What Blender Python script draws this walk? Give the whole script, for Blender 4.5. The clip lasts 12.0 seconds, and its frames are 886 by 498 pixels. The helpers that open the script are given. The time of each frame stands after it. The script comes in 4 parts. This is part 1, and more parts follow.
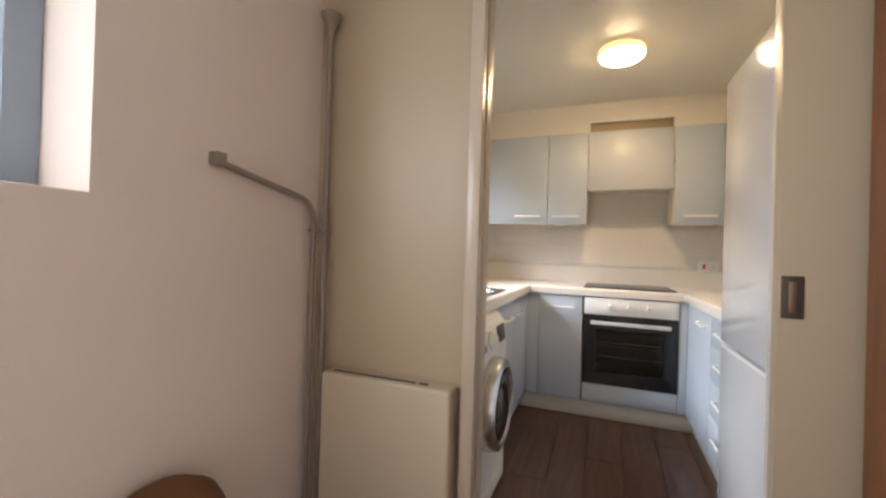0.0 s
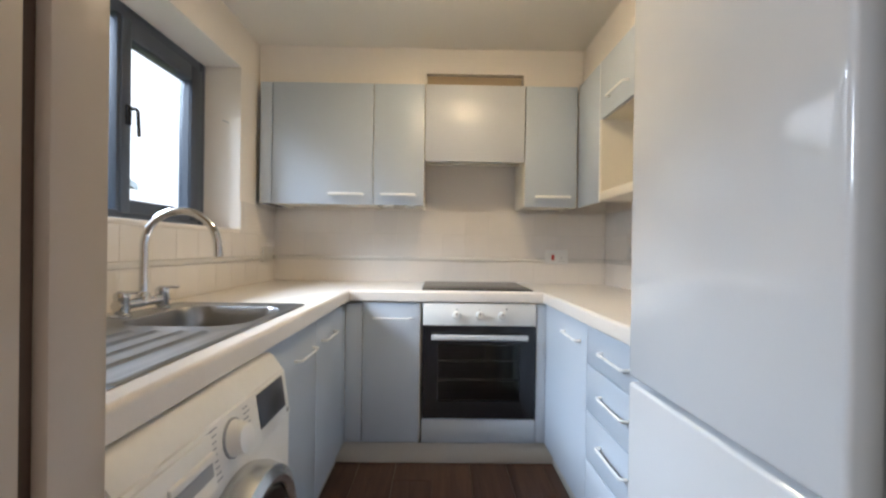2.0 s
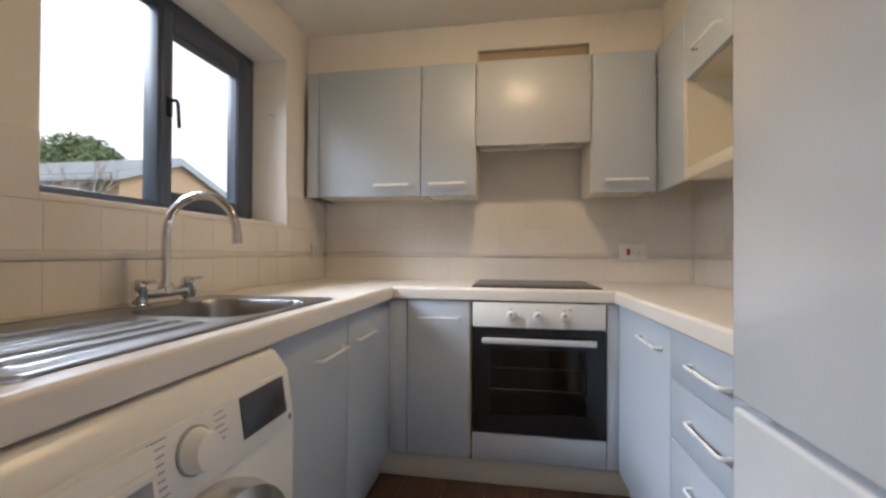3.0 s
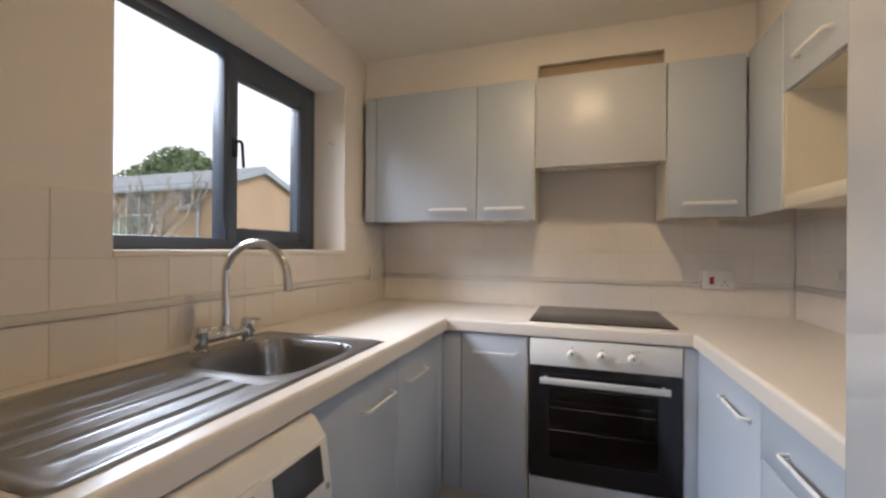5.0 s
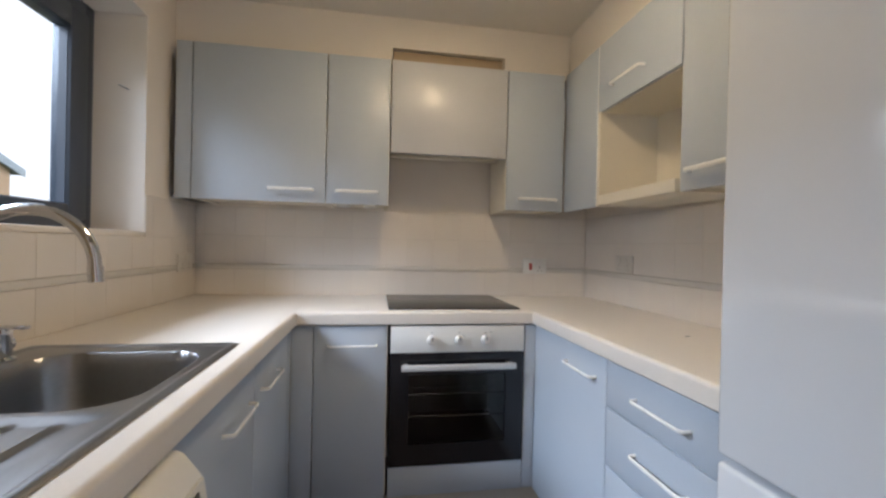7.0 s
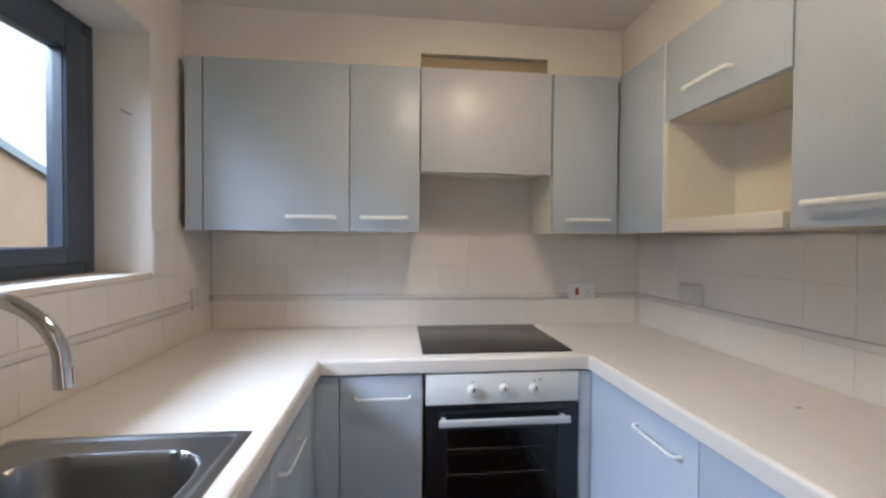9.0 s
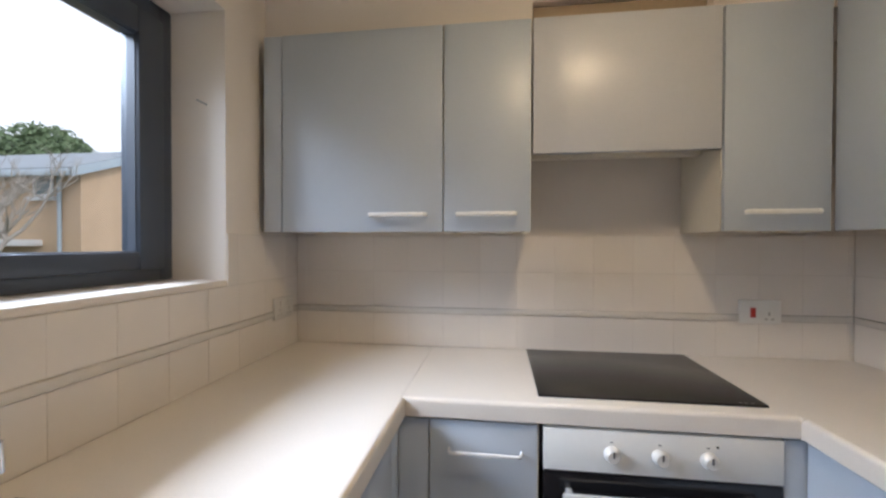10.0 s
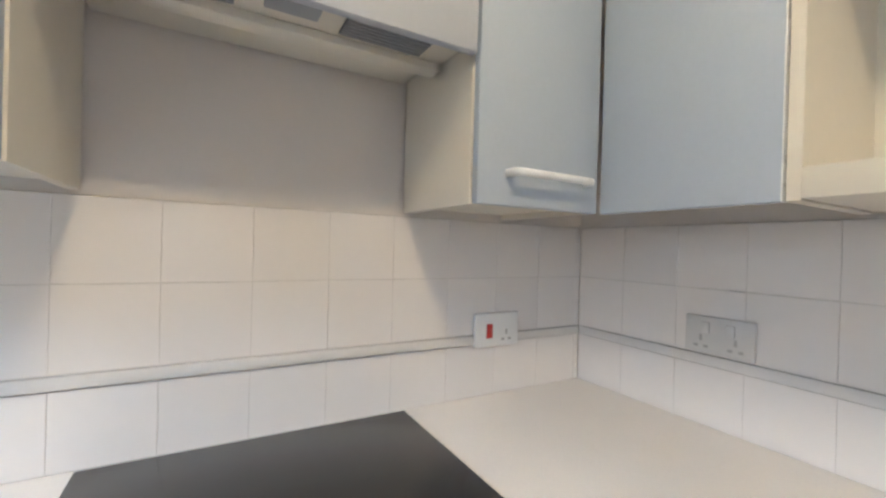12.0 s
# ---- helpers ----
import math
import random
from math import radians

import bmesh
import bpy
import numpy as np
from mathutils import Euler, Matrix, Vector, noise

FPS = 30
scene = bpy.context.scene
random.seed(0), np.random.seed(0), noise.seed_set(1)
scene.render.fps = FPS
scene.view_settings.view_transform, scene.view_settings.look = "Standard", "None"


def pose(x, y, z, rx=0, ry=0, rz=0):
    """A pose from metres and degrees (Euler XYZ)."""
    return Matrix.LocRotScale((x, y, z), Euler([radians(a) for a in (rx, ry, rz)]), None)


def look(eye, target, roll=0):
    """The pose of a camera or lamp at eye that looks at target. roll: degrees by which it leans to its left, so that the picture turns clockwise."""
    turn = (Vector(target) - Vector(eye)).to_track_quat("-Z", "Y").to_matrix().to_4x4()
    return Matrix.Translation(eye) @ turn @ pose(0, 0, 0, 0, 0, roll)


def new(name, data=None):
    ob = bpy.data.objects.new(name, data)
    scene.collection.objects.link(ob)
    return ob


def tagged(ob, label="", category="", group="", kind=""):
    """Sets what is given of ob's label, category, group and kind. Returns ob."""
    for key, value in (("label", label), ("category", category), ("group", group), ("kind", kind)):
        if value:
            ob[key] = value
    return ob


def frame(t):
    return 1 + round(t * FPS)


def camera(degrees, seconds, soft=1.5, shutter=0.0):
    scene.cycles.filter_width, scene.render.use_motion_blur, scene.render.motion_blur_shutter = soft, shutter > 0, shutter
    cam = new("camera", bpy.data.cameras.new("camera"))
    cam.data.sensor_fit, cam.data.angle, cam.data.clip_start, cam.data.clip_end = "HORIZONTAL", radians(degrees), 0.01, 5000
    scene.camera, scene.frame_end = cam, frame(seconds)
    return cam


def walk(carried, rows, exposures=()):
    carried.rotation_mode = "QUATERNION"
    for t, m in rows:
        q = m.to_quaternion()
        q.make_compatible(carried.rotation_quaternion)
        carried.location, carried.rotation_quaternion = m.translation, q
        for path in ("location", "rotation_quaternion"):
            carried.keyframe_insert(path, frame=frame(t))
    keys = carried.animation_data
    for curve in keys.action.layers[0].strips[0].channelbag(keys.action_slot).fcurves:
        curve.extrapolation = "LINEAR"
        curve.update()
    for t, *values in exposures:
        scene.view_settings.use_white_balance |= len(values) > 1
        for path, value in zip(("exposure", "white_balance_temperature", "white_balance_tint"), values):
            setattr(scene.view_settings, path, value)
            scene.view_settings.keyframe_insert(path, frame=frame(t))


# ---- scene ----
cam = camera(94.2, 12.0, soft=2.5)
PATH = [
    (0, (0.134, -0.105, 1.139), (-0.6, 1.755, 1.151), 1.8),
    (0.5, (0.051, 0.086, 1.13), (-0.223, 2.067, 1.135), 1.9),
    (1, (0.035, 0.371, 1.125), (0.006, 2.371, 1.126), 1.8),
    (1.5, (0.035, 0.616, 1.135), (0.09, 2.615, 1.133), 1.4),
    (2, (0.079, 0.844, 1.138), (0.102, 2.844, 1.132), 0.8),
    (2.5, (0.12, 0.999, 1.117), (0.011, 2.996, 1.121), 0.5),
    (3, (0.178, 1.075, 1.074), (-0.147, 3.048, 1.093), 0.3),
    (3.2, (0.195, 1.077, 1.061), (-0.21, 3.035, 1.081), 0.3),
    (4.8, (0.222, 1.128, 1.156), (-0.425, 3.02, 1.158), 0.5),
    (5, (0.219, 1.156, 1.231), (-0.422, 3.05, 1.234), 0.4),
    (5.5, (0.178, 1.197, 1.370), (-0.334, 3.130, 1.368), 0.5),
    (6, (0.113, 1.217, 1.372), (-0.145, 3.2, 1.353), 0.6),
    (6.5, (0.019, 1.222, 1.326), (0.066, 3.221, 1.301), 0.9),
    (7, (-0.064, 1.239, 1.189), (0.255, 3.213, 1.179), 1.3),
    (7.2, (-0.07, 1.236, 1.153), (0.314, 3.199, 1.136), 1.4),
    (8.8, (-0.122, 1.42, 1.348), (0.248, 3.385, 1.296), 0.6),
    (9, (-0.097, 1.475, 1.346), (0.114, 3.463, 1.308), 0.4),
    (9.5, (-0.097, 1.614, 1.329), (-0.216, 3.61, 1.309), 0.0),
    (10, (-0.118, 1.857, 1.341), (-0.387, 3.838, 1.319), 0.1),
    (10.5, (-0.103, 2.087, 1.348), (-0.311, 4.075, 1.308), 0.2),
    (11, (-0.031, 2.33, 1.326), (-0.018, 4.33, 1.292), 0.7),
    (11.5, (0.059, 2.514, 1.305), (0.486, 4.467, 1.279), 1.2),
    (12, (0.182, 2.668, 1.306), (1.168, 4.408, 1.297), 1.6),
]
SKY, LAMP, WINDOW_W, HALL_W_W = 0.21, 60.0, 355.0, 24.0
EXPOSURES = [
    (0.0, 0.58, 6700, 15), (0.5, 1.0, 6300, 10), (1.0, 0.88, 6050, 10), (1.5, 0.74, 5950, 10), (2.0, 0.55, 5950, 11), (2.5, 0.17, 6250, 13), (3.2, 0.1, 6380, 16),
    (5.0, 0.06, 6420, 17), (6.0, 0.0, 6500, 17), (7.0, 0.05, 6000, 14), (9.0, 0.15, 5550, 14), (9.5, 0.06, 5700, 12), (10.5, 0.03, 6080, 18), (11.0, 0.16, 5980, 13), (11.5, 0.48, 5520, 11), (12.0, 0.82, 5380, 11),
]
walk(cam, [(t, look(eye, target, roll)) for t, eye, target, roll in PATH], EXPOSURES)

# ---- world and light ----
world = bpy.data.worlds.new("world")
scene.world = world
world.use_nodes = True
wn, wl = world.node_tree.nodes, world.node_tree.links
sky = wn.new("ShaderNodeTexSky")
sky.sky_type = "NISHITA"
sky.sun_disc = False
sky.sun_elevation, sky.sun_rotation = radians(48), radians(120)
sky.dust_density, sky.air_density = 4.0, 1.2
cloud_noise = wn.new("ShaderNodeTexNoise")
cloud_noise.inputs["Scale"].default_value = 2.2
cloud_noise.inputs["Detail"].default_value = 5
cloud_ramp = wn.new("ShaderNodeValToRGB")
cloud_ramp.color_ramp.elements[0].position, cloud_ramp.color_ramp.elements[0].color = 0.35, (8.1, 8.1, 8.2, 1)
cloud_ramp.color_ramp.elements[1].position, cloud_ramp.color_ramp.elements[1].color = 0.7, (10.7, 10.7, 10.8, 1)
sky_mix = wn.new("ShaderNodeMix")
sky_mix.data_type = "RGBA"
sky_mix.inputs[0].default_value = 0.85
wl.new(cloud_noise.outputs["Fac"], cloud_ramp.inputs[0])
wl.new(sky.outputs[0], sky_mix.inputs[6])
wl.new(cloud_ramp.outputs[0], sky_mix.inputs[7])
wl.new(sky_mix.outputs[2], wn["Background"].inputs[0])
wn["Background"].inputs[1].default_value = SKY

sun = new("sun", bpy.data.lights.new("sun", "SUN"))
sun.data.energy, sun.data.angle, sun.data.color = 2.0, radians(12), (1.0, 0.95, 0.87)
sun.matrix_world = look((0, 0, 0), (-0.58, 0.33, -0.74))


def sky_lamp(name, y0, y1, z0, z1, x, watts, tilt, colour, spread=180):
    """An added area lamp that stands in for skylight through a window."""
    data = bpy.data.lights.new(name, "AREA")
    data.shape, data.size, data.size_y = "RECTANGLE", y1 - y0, z1 - z0
    data.energy, data.color, data.spread = watts, colour, radians(spread)
    ob = new(name, data)
    c = Vector((x, (y0 + y1) / 2, (z0 + z1) / 2))
    ob.matrix_world = look(c, c + Vector((1, 0, tilt)))
    return ob


# Added lamp high outside the kitchen window, in place of a brighter sky.
sky_lamp("kitchen_sky_lamp", -0.40, 4.80, 3.00, 4.40, -4.00, WINDOW_W, -0.75, (0.78, 0.89, 1.0), 120)
# Added lamp at the unseen end of the hall window.
sky_lamp("hall_sky_lamp", -1.40, -0.25, 1.45, 2.08, -1.20, HALL_W_W, -0.2, (0.90, 0.95, 1.0))


# ---- materials ----
def nodes_of(name):
    m = bpy.data.materials.new(name)
    m.use_nodes = True
    t = m.node_tree
    return m, t.nodes, t.links, t.nodes["Principled BSDF"]


def surface(name, colour, rough=0.5, metal=0.0, vary=0.06, size=3.0, grain=0.03, grain_size=60.0, bump=0.05, coat=0.0, stretch=(1, 1, 1), island=0.0, spec=0.5):
    """A painted, laminated, enamelled or metal surface with stains at one scale and grain at another."""
    m, n, l, p = nodes_of(name)
    where = n.new("ShaderNodeNewGeometry")
    scale = n.new("ShaderNodeMapping")
    scale.inputs["Scale"].default_value = stretch
    l.new(where.outputs["Position"], scale.inputs[0])
    big, small = n.new("ShaderNodeTexNoise"), n.new("ShaderNodeTexNoise")
    for tex, s, d in ((big, size, 4), (small, grain_size, 3)):
        tex.inputs["Scale"].default_value, tex.inputs["Detail"].default_value = s, d
        l.new(scale.outputs[0], tex.inputs["Vector"])
    tone = n.new("ShaderNodeMath")
    tone.operation = "MULTIPLY_ADD"
    l.new(big.outputs["Fac"], tone.inputs[0])
    tone.inputs[1].default_value, tone.inputs[2].default_value = 2 * vary, 1 - vary
    tone2 = n.new("ShaderNodeMath")
    tone2.operation = "MULTIPLY_ADD"
    l.new(small.outputs["Fac"], tone2.inputs[0])
    tone2.inputs[1].default_value, tone2.inputs[2].default_value = 2 * grain, -grain
    add = n.new("ShaderNodeMath")
    add.operation = "ADD"
    l.new(tone.outputs[0], add.inputs[0])
    l.new(tone2.outputs[0], add.inputs[1])
    last = add
    if island:
        info = n.new("ShaderNodeObjectInfo")
        piece = n.new("ShaderNodeMath")
        piece.operation = "MULTIPLY_ADD"
        l.new(info.outputs["Random"], piece.inputs[0])
        piece.inputs[1].default_value, piece.inputs[2].default_value = 2 * island, 1 - island
        both = n.new("ShaderNodeMath")
        both.operation = "MULTIPLY"
        l.new(add.outputs[0], both.inputs[0])
        l.new(piece.outputs[0], both.inputs[1])
        last = both
    tint = n.new("ShaderNodeVectorMath")
    tint.operation = "SCALE"
    tint.inputs[0].default_value = colour
    l.new(last.outputs[0], tint.inputs["Scale"])
    l.new(tint.outputs[0], p.inputs["Base Color"])
    gloss = n.new("ShaderNodeMath")
    gloss.operation = "MULTIPLY_ADD"
    l.new(big.outputs["Fac"], gloss.inputs[0])
    gloss.inputs[1].default_value, gloss.inputs[2].default_value = 0.25 * rough, rough * 0.88
    l.new(gloss.outputs[0], p.inputs["Roughness"])
    p.inputs["Metallic"].default_value = metal
    p.inputs["Specular IOR Level"].default_value = spec
    p.inputs["Coat Weight"].default_value = coat
    p.inputs["Coat Roughness"].default_value = 0.08
    if bump:
        b = n.new("ShaderNodeBump")
        b.inputs["Strength"].default_value, b.inputs["Distance"].default_value = bump, 0.004
        l.new(small.outputs["Fac"], b.inputs["Height"])
        l.new(b.outputs[0], p.inputs["Normal"])
    return m


def wood(name, dark, light, rough, along, coat=0.0, island=0.12):
    """Wood grain drawn out along one axis."""
    m, n, l, p = nodes_of(name)
    where = n.new("ShaderNodeNewGeometry")
    info = n.new("ShaderNodeObjectInfo")
    shift = n.new("ShaderNodeVectorMath")
    shift.operation = "SCALE"
    shift.inputs[0].default_value = (7.3, 11.1, 5.7)
    l.new(info.outputs["Random"], shift.inputs["Scale"])
    move = n.new("ShaderNodeVectorMath")
    l.new(where.outputs["Position"], move.inputs[0])
    l.new(shift.outputs[0], move.inputs[1])
    scale = n.new("ShaderNodeMapping")
    scale.inputs["Scale"].default_value = along
    l.new(move.outputs[0], scale.inputs[0])
    grain, fine = n.new("ShaderNodeTexNoise"), n.new("ShaderNodeTexNoise")
    grain.inputs["Scale"].default_value, grain.inputs["Detail"].default_value, grain.inputs["Distortion"].default_value = 1.0, 6, 0.8
    fine.inputs["Scale"].default_value, fine.inputs["Detail"].default_value = 5.0, 3
    l.new(scale.outputs[0], grain.inputs["Vector"])
    l.new(scale.outputs[0], fine.inputs["Vector"])
    mixed = n.new("ShaderNodeMath")
    mixed.operation = "MULTIPLY_ADD"
    l.new(fine.outputs["Fac"], mixed.inputs[0])
    mixed.inputs[1].default_value = 0.35
    l.new(grain.outputs["Fac"], mixed.inputs[2])
    ramp = n.new("ShaderNodeValToRGB")
    ramp.color_ramp.elements[0].position, ramp.color_ramp.elements[0].color = 0.42, (*dark, 1)
    ramp.color_ramp.elements[1].position, ramp.color_ramp.elements[1].color = 0.92, (*light, 1)
    l.new(mixed.outputs[0], ramp.inputs[0])
    piece = n.new("ShaderNodeMath")
    piece.operation = "MULTIPLY_ADD"
    l.new(info.outputs["Random"], piece.inputs[0])
    piece.inputs[1].default_value, piece.inputs[2].default_value = 2 * island, 1 - island
    tint = n.new("ShaderNodeVectorMath")
    tint.operation = "SCALE"
    l.new(ramp.outputs[0], tint.inputs[0])
    l.new(piece.outputs[0], tint.inputs["Scale"])
    l.new(tint.outputs[0], p.inputs["Base Color"])
    p.inputs["Roughness"].default_value = rough
    p.inputs["Coat Weight"].default_value = coat
    p.inputs["Coat Roughness"].default_value = 0.2
    b = n.new("ShaderNodeBump")
    b.inputs["Strength"].default_value, b.inputs["Distance"].default_value = 0.12, 0.002
    l.new(mixed.outputs[0], b.inputs["Height"])
    l.new(b.outputs[0], p.inputs["Normal"])
    return m


def clear_glass(name, tint, gloss):
    """A thin pane: mostly seen through, with a Fresnel gloss on it."""
    m, n, l, p = nodes_of(name)
    n.remove(p)
    thru, shine, mix, edge = n.new("ShaderNodeBsdfTransparent"), n.new("ShaderNodeBsdfGlossy"), n.new("ShaderNodeMixShader"), n.new("ShaderNodeLayerWeight")
    thru.inputs[0].default_value = (*tint, 1)
    shine.inputs["Roughness"].default_value = gloss
    edge.inputs[0].default_value = 0.5
    steep, rise = n.new("ShaderNodeMath"), n.new("ShaderNodeMath")
    steep.operation, steep.inputs[1].default_value = "POWER", 5
    rise.operation, rise.inputs[1].default_value, rise.inputs[2].default_value = "MULTIPLY_ADD", 0.9, 0.035
    l.new(edge.outputs["Facing"], steep.inputs[0])
    l.new(steep.outputs[0], rise.inputs[0])
    l.new(rise.outputs[0], mix.inputs[0])
    l.new(thru.outputs[0], mix.inputs[1])
    l.new(shine.outputs[0], mix.inputs[2])
    l.new(mix.outputs[0], n["Material Output"].inputs[0])
    return m


def glowing(name, colour, strength):
    m, n, l, p = nodes_of(name)
    p.inputs["Base Color"].default_value = (0.8, 0.78, 0.72, 1)
    p.inputs["Emission Color"].default_value = (*colour, 1)
    p.inputs["Emission Strength"].default_value = strength
    return m


WALL = surface("wall_paint", (0.76, 0.705, 0.635), 0.7, vary=0.05, size=2.2, grain=0.015, grain_size=90, bump=0.08)
CEIL = surface("ceiling_paint", (0.74, 0.70, 0.62), 0.36, vary=0.05, size=1.8, grain=0.015, grain_size=70, bump=0.08)
HALLWALL = surface("hall_paint", (0.78, 0.69, 0.63), 0.75, vary=0.07, size=1.5, grain=0.02, grain_size=80, bump=0.1)
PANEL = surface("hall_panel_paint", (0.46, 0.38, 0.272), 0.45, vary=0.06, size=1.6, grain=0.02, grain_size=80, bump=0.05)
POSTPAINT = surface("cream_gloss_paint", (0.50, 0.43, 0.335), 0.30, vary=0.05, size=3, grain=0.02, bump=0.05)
GLOSSPAINT = surface("white_gloss_paint", (0.74, 0.72, 0.67), 0.3, vary=0.05, size=4, bump=0.04)
TILE = surface("white_glazed_tile", (0.74, 0.695, 0.64), 0.16, vary=0.035, size=6, grain=0.01, bump=0.03, island=0.022)
GROUT = surface("grey_grout", (0.61, 0.57, 0.51), 0.9, vary=0.25, size=14, grain=0.1, bump=0.3)
RAIL = surface("glazed_border", (0.66, 0.63, 0.58), 0.2, vary=0.08, size=8, bump=0.03)
BLUE = surface("pale_blue_laminate", (0.455, 0.505, 0.565), 0.36, vary=0.04, size=3, grain=0.03, grain_size=130, bump=0.03, spec=0.45)
# The blue laminate with the ceiling light's warmth put into its colour.
HOODFRONT = surface("lamp_warmed_laminate", (0.50, 0.515, 0.545), 0.33, vary=0.04, size=3, grain=0.03, grain_size=130, bump=0.03, spec=0.5)
SOCKETGREY = surface("dulled_socket_plate", (0.60, 0.575, 0.53), 0.35, vary=0.05, size=9, bump=0.01)
SLOT = surface("socket_slot", (0.42, 0.40, 0.36), 0.6, vary=0.1)
CARCASS = surface("cream_carcass", (0.72, 0.67, 0.56), 0.5, vary=0.05, size=4, grain=0.02, bump=0.03)
WORK = surface("cream_worktop", (0.74, 0.69, 0.625), 0.3, vary=0.05, size=5, grain=0.05, grain_size=240, bump=0.03)
DARKGAP = surface("shadow_gap_edge", (0.10, 0.09, 0.08), 0.8, vary=0.1)
KNOB = surface("grey_knob", (0.64, 0.62, 0.58), 0.3, vary=0.05)
WHITEPL = surface("white_plastic", (0.76, 0.75, 0.71), 0.3, vary=0.03, size=9, bump=0.01)
HANDLE = surface("white_handle", (0.82, 0.82, 0.80), 0.28, vary=0.04, size=30, bump=0.01)
FRIDGE = surface("white_enamel", (0.72, 0.74, 0.76), 0.085, vary=0.025, size=3, grain=0.01, grain_size=150, bump=0.02, coat=0.6, spec=0.9)
GREYSEAL = surface("grey_seal", (0.34, 0.35, 0.36), 0.6, vary=0.1)
STEEL = surface("brushed_steel", (0.34, 0.345, 0.35), 0.30, metal=1.0, vary=0.08, size=12, grain=0.08, grain_size=90, bump=0.05, stretch=(1, 0.12, 1))
CHROME = surface("chrome", (0.72, 0.73, 0.75), 0.09, metal=1.0, vary=0.05, size=20, bump=0.0)
RING = surface("satin_ring", (0.62, 0.61, 0.58), 0.25, metal=0.9, vary=0.05, size=20, bump=0.0)
BLACK = surface("black_enamel", (0.012, 0.012, 0.014), 0.12, vary=0.2, size=8, bump=0.0)
HOBGLASS = surface("black_ceramic_glass", (0.018, 0.017, 0.016), 0.22, vary=0.25, size=9, grain=0.15, grain_size=300, bump=0.01)
DARKGREY = surface("dark_display", (0.05, 0.05, 0.055), 0.3, vary=0.1)
CAVITY = surface("oven_enamel", (0.10, 0.10, 0.105), 0.4, vary=0.3, size=10)
FRAME = surface("anthracite_frame", (0.058, 0.072, 0.098), 0.38, vary=0.1, size=6, bump=0.02)
# Frame colour lightened to stand for the daylight glare across it.
HALLFRAME = surface("glare_paled_frame", (0.26, 0.32, 0.39), 0.4, vary=0.1, size=6, bump=0.02)
BRASS = surface("dulled_brass", (0.30, 0.24, 0.17), 0.35, metal=0.9, vary=0.2, size=30)
DARKBRASS = surface("tarnished_metal", (0.10, 0.085, 0.065), 0.5, metal=0.5, vary=0.2, size=30)
PIPE = surface("painted_pipe", (0.25, 0.205, 0.165), 0.45, vary=0.12, size=9, bump=0.05)
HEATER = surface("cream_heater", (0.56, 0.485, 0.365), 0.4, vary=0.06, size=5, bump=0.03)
RED = surface("red_rocker", (0.45, 0.03, 0.02), 0.3)
BROWN = surface("brown_felt", (0.13, 0.052, 0.018), 0.9, vary=0.2, size=12, grain=0.15, bump=0.2)
PLANK = wood("dark_floor_plank", (0.028, 0.013, 0.009), (0.105, 0.056, 0.037), 0.32, (30, 2.2, 30))
SAPELE = wood("red_brown_veneer", (0.13, 0.032, 0.004), (0.33, 0.098, 0.014), 0.32, (26, 26, 1.6), coat=0.3)
PANE = clear_glass("window_glass", (0.86, 0.88, 0.89), 0.0)
OVENGLASS = clear_glass("smoked_oven_glass", (0.62, 0.60, 0.58), 0.03)
LAMPGLASS = glowing("lit_opal_glass", (1.0, 0.75, 0.43), LAMP)
LAMPRIM = glowing("lit_opal_rim", (1.0, 0.66, 0.28), 0.9)
BRICK = surface("buff_brick", (0.52, 0.365, 0.235), 0.9, vary=0.15, size=2, grain=0.2, grain_size=9, bump=0.3)
# Slate lightened, with the haze outside mixed into the colour.
ROOF = surface("hazed_slate_roof", (0.24, 0.265, 0.29), 0.8, vary=0.2, size=3, grain=0.15, grain_size=7, bump=0.3)
FASCIA = surface("grey_fascia", (0.40, 0.46, 0.51), 0.6)
UPVC = surface("white_upvc", (0.70, 0.70, 0.70), 0.4)
FARGLASS = surface("far_window_glass", (0.10, 0.14, 0.14), 0.1, vary=0.3, size=1)
# Leaf green lifted a little to stand for distance haze.
LEAF = surface("leaves", (0.13, 0.185, 0.09), 0.8, vary=0.4, size=2, grain=0.3, grain_size=20, bump=0)
BARK = surface("bark", (0.30, 0.265, 0.225), 0.9, vary=0.3, size=9, bump=0.4)
GRASS = surface("grass", (0.06, 0.08, 0.03), 0.95, vary=0.4, size=0.8, grain=0.3, grain_size=15, bump=0.4)
GALV = surface("balcony_rail_paint", (0.55, 0.57, 0.56), 0.5)


# ---- building helpers ----
def box(bm, x0, x1, y0, y1, z0, z1, bevel=0.0, seg=2):
    made = bmesh.ops.create_cube(bm, size=1)["verts"]
    for v in made:
        v.co = Vector(((x0 + x1) / 2 + v.co.x * (x1 - x0), (y0 + y1) / 2 + v.co.y * (y1 - y0), (z0 + z1) / 2 + v.co.z * (z1 - z0)))
    if bevel:
        edges = list({e for v in made for e in v.link_edges})
        bmesh.ops.bevel(bm, geom=edges, offset=bevel, segments=seg, affect="EDGES", profile=0.5)
    return bm


def boxes(*specs, bevel=0.0, seg=2):
    bm = bmesh.new()
    for s in specs:
        box(bm, *s, bevel=bevel, seg=seg)
    return bm


def rod(bm, a, b, r, sides=16, r2=None):
    a, b = Vector(a), Vector(b)
    m = Matrix.Translation((a + b) / 2) @ (b - a).to_track_quat("Z", "Y").to_matrix().to_4x4()
    bmesh.ops.create_cone(bm, cap_ends=True, segments=sides, radius1=r, radius2=r if r2 is None else r2, depth=(b - a).length, matrix=m)
    return bm


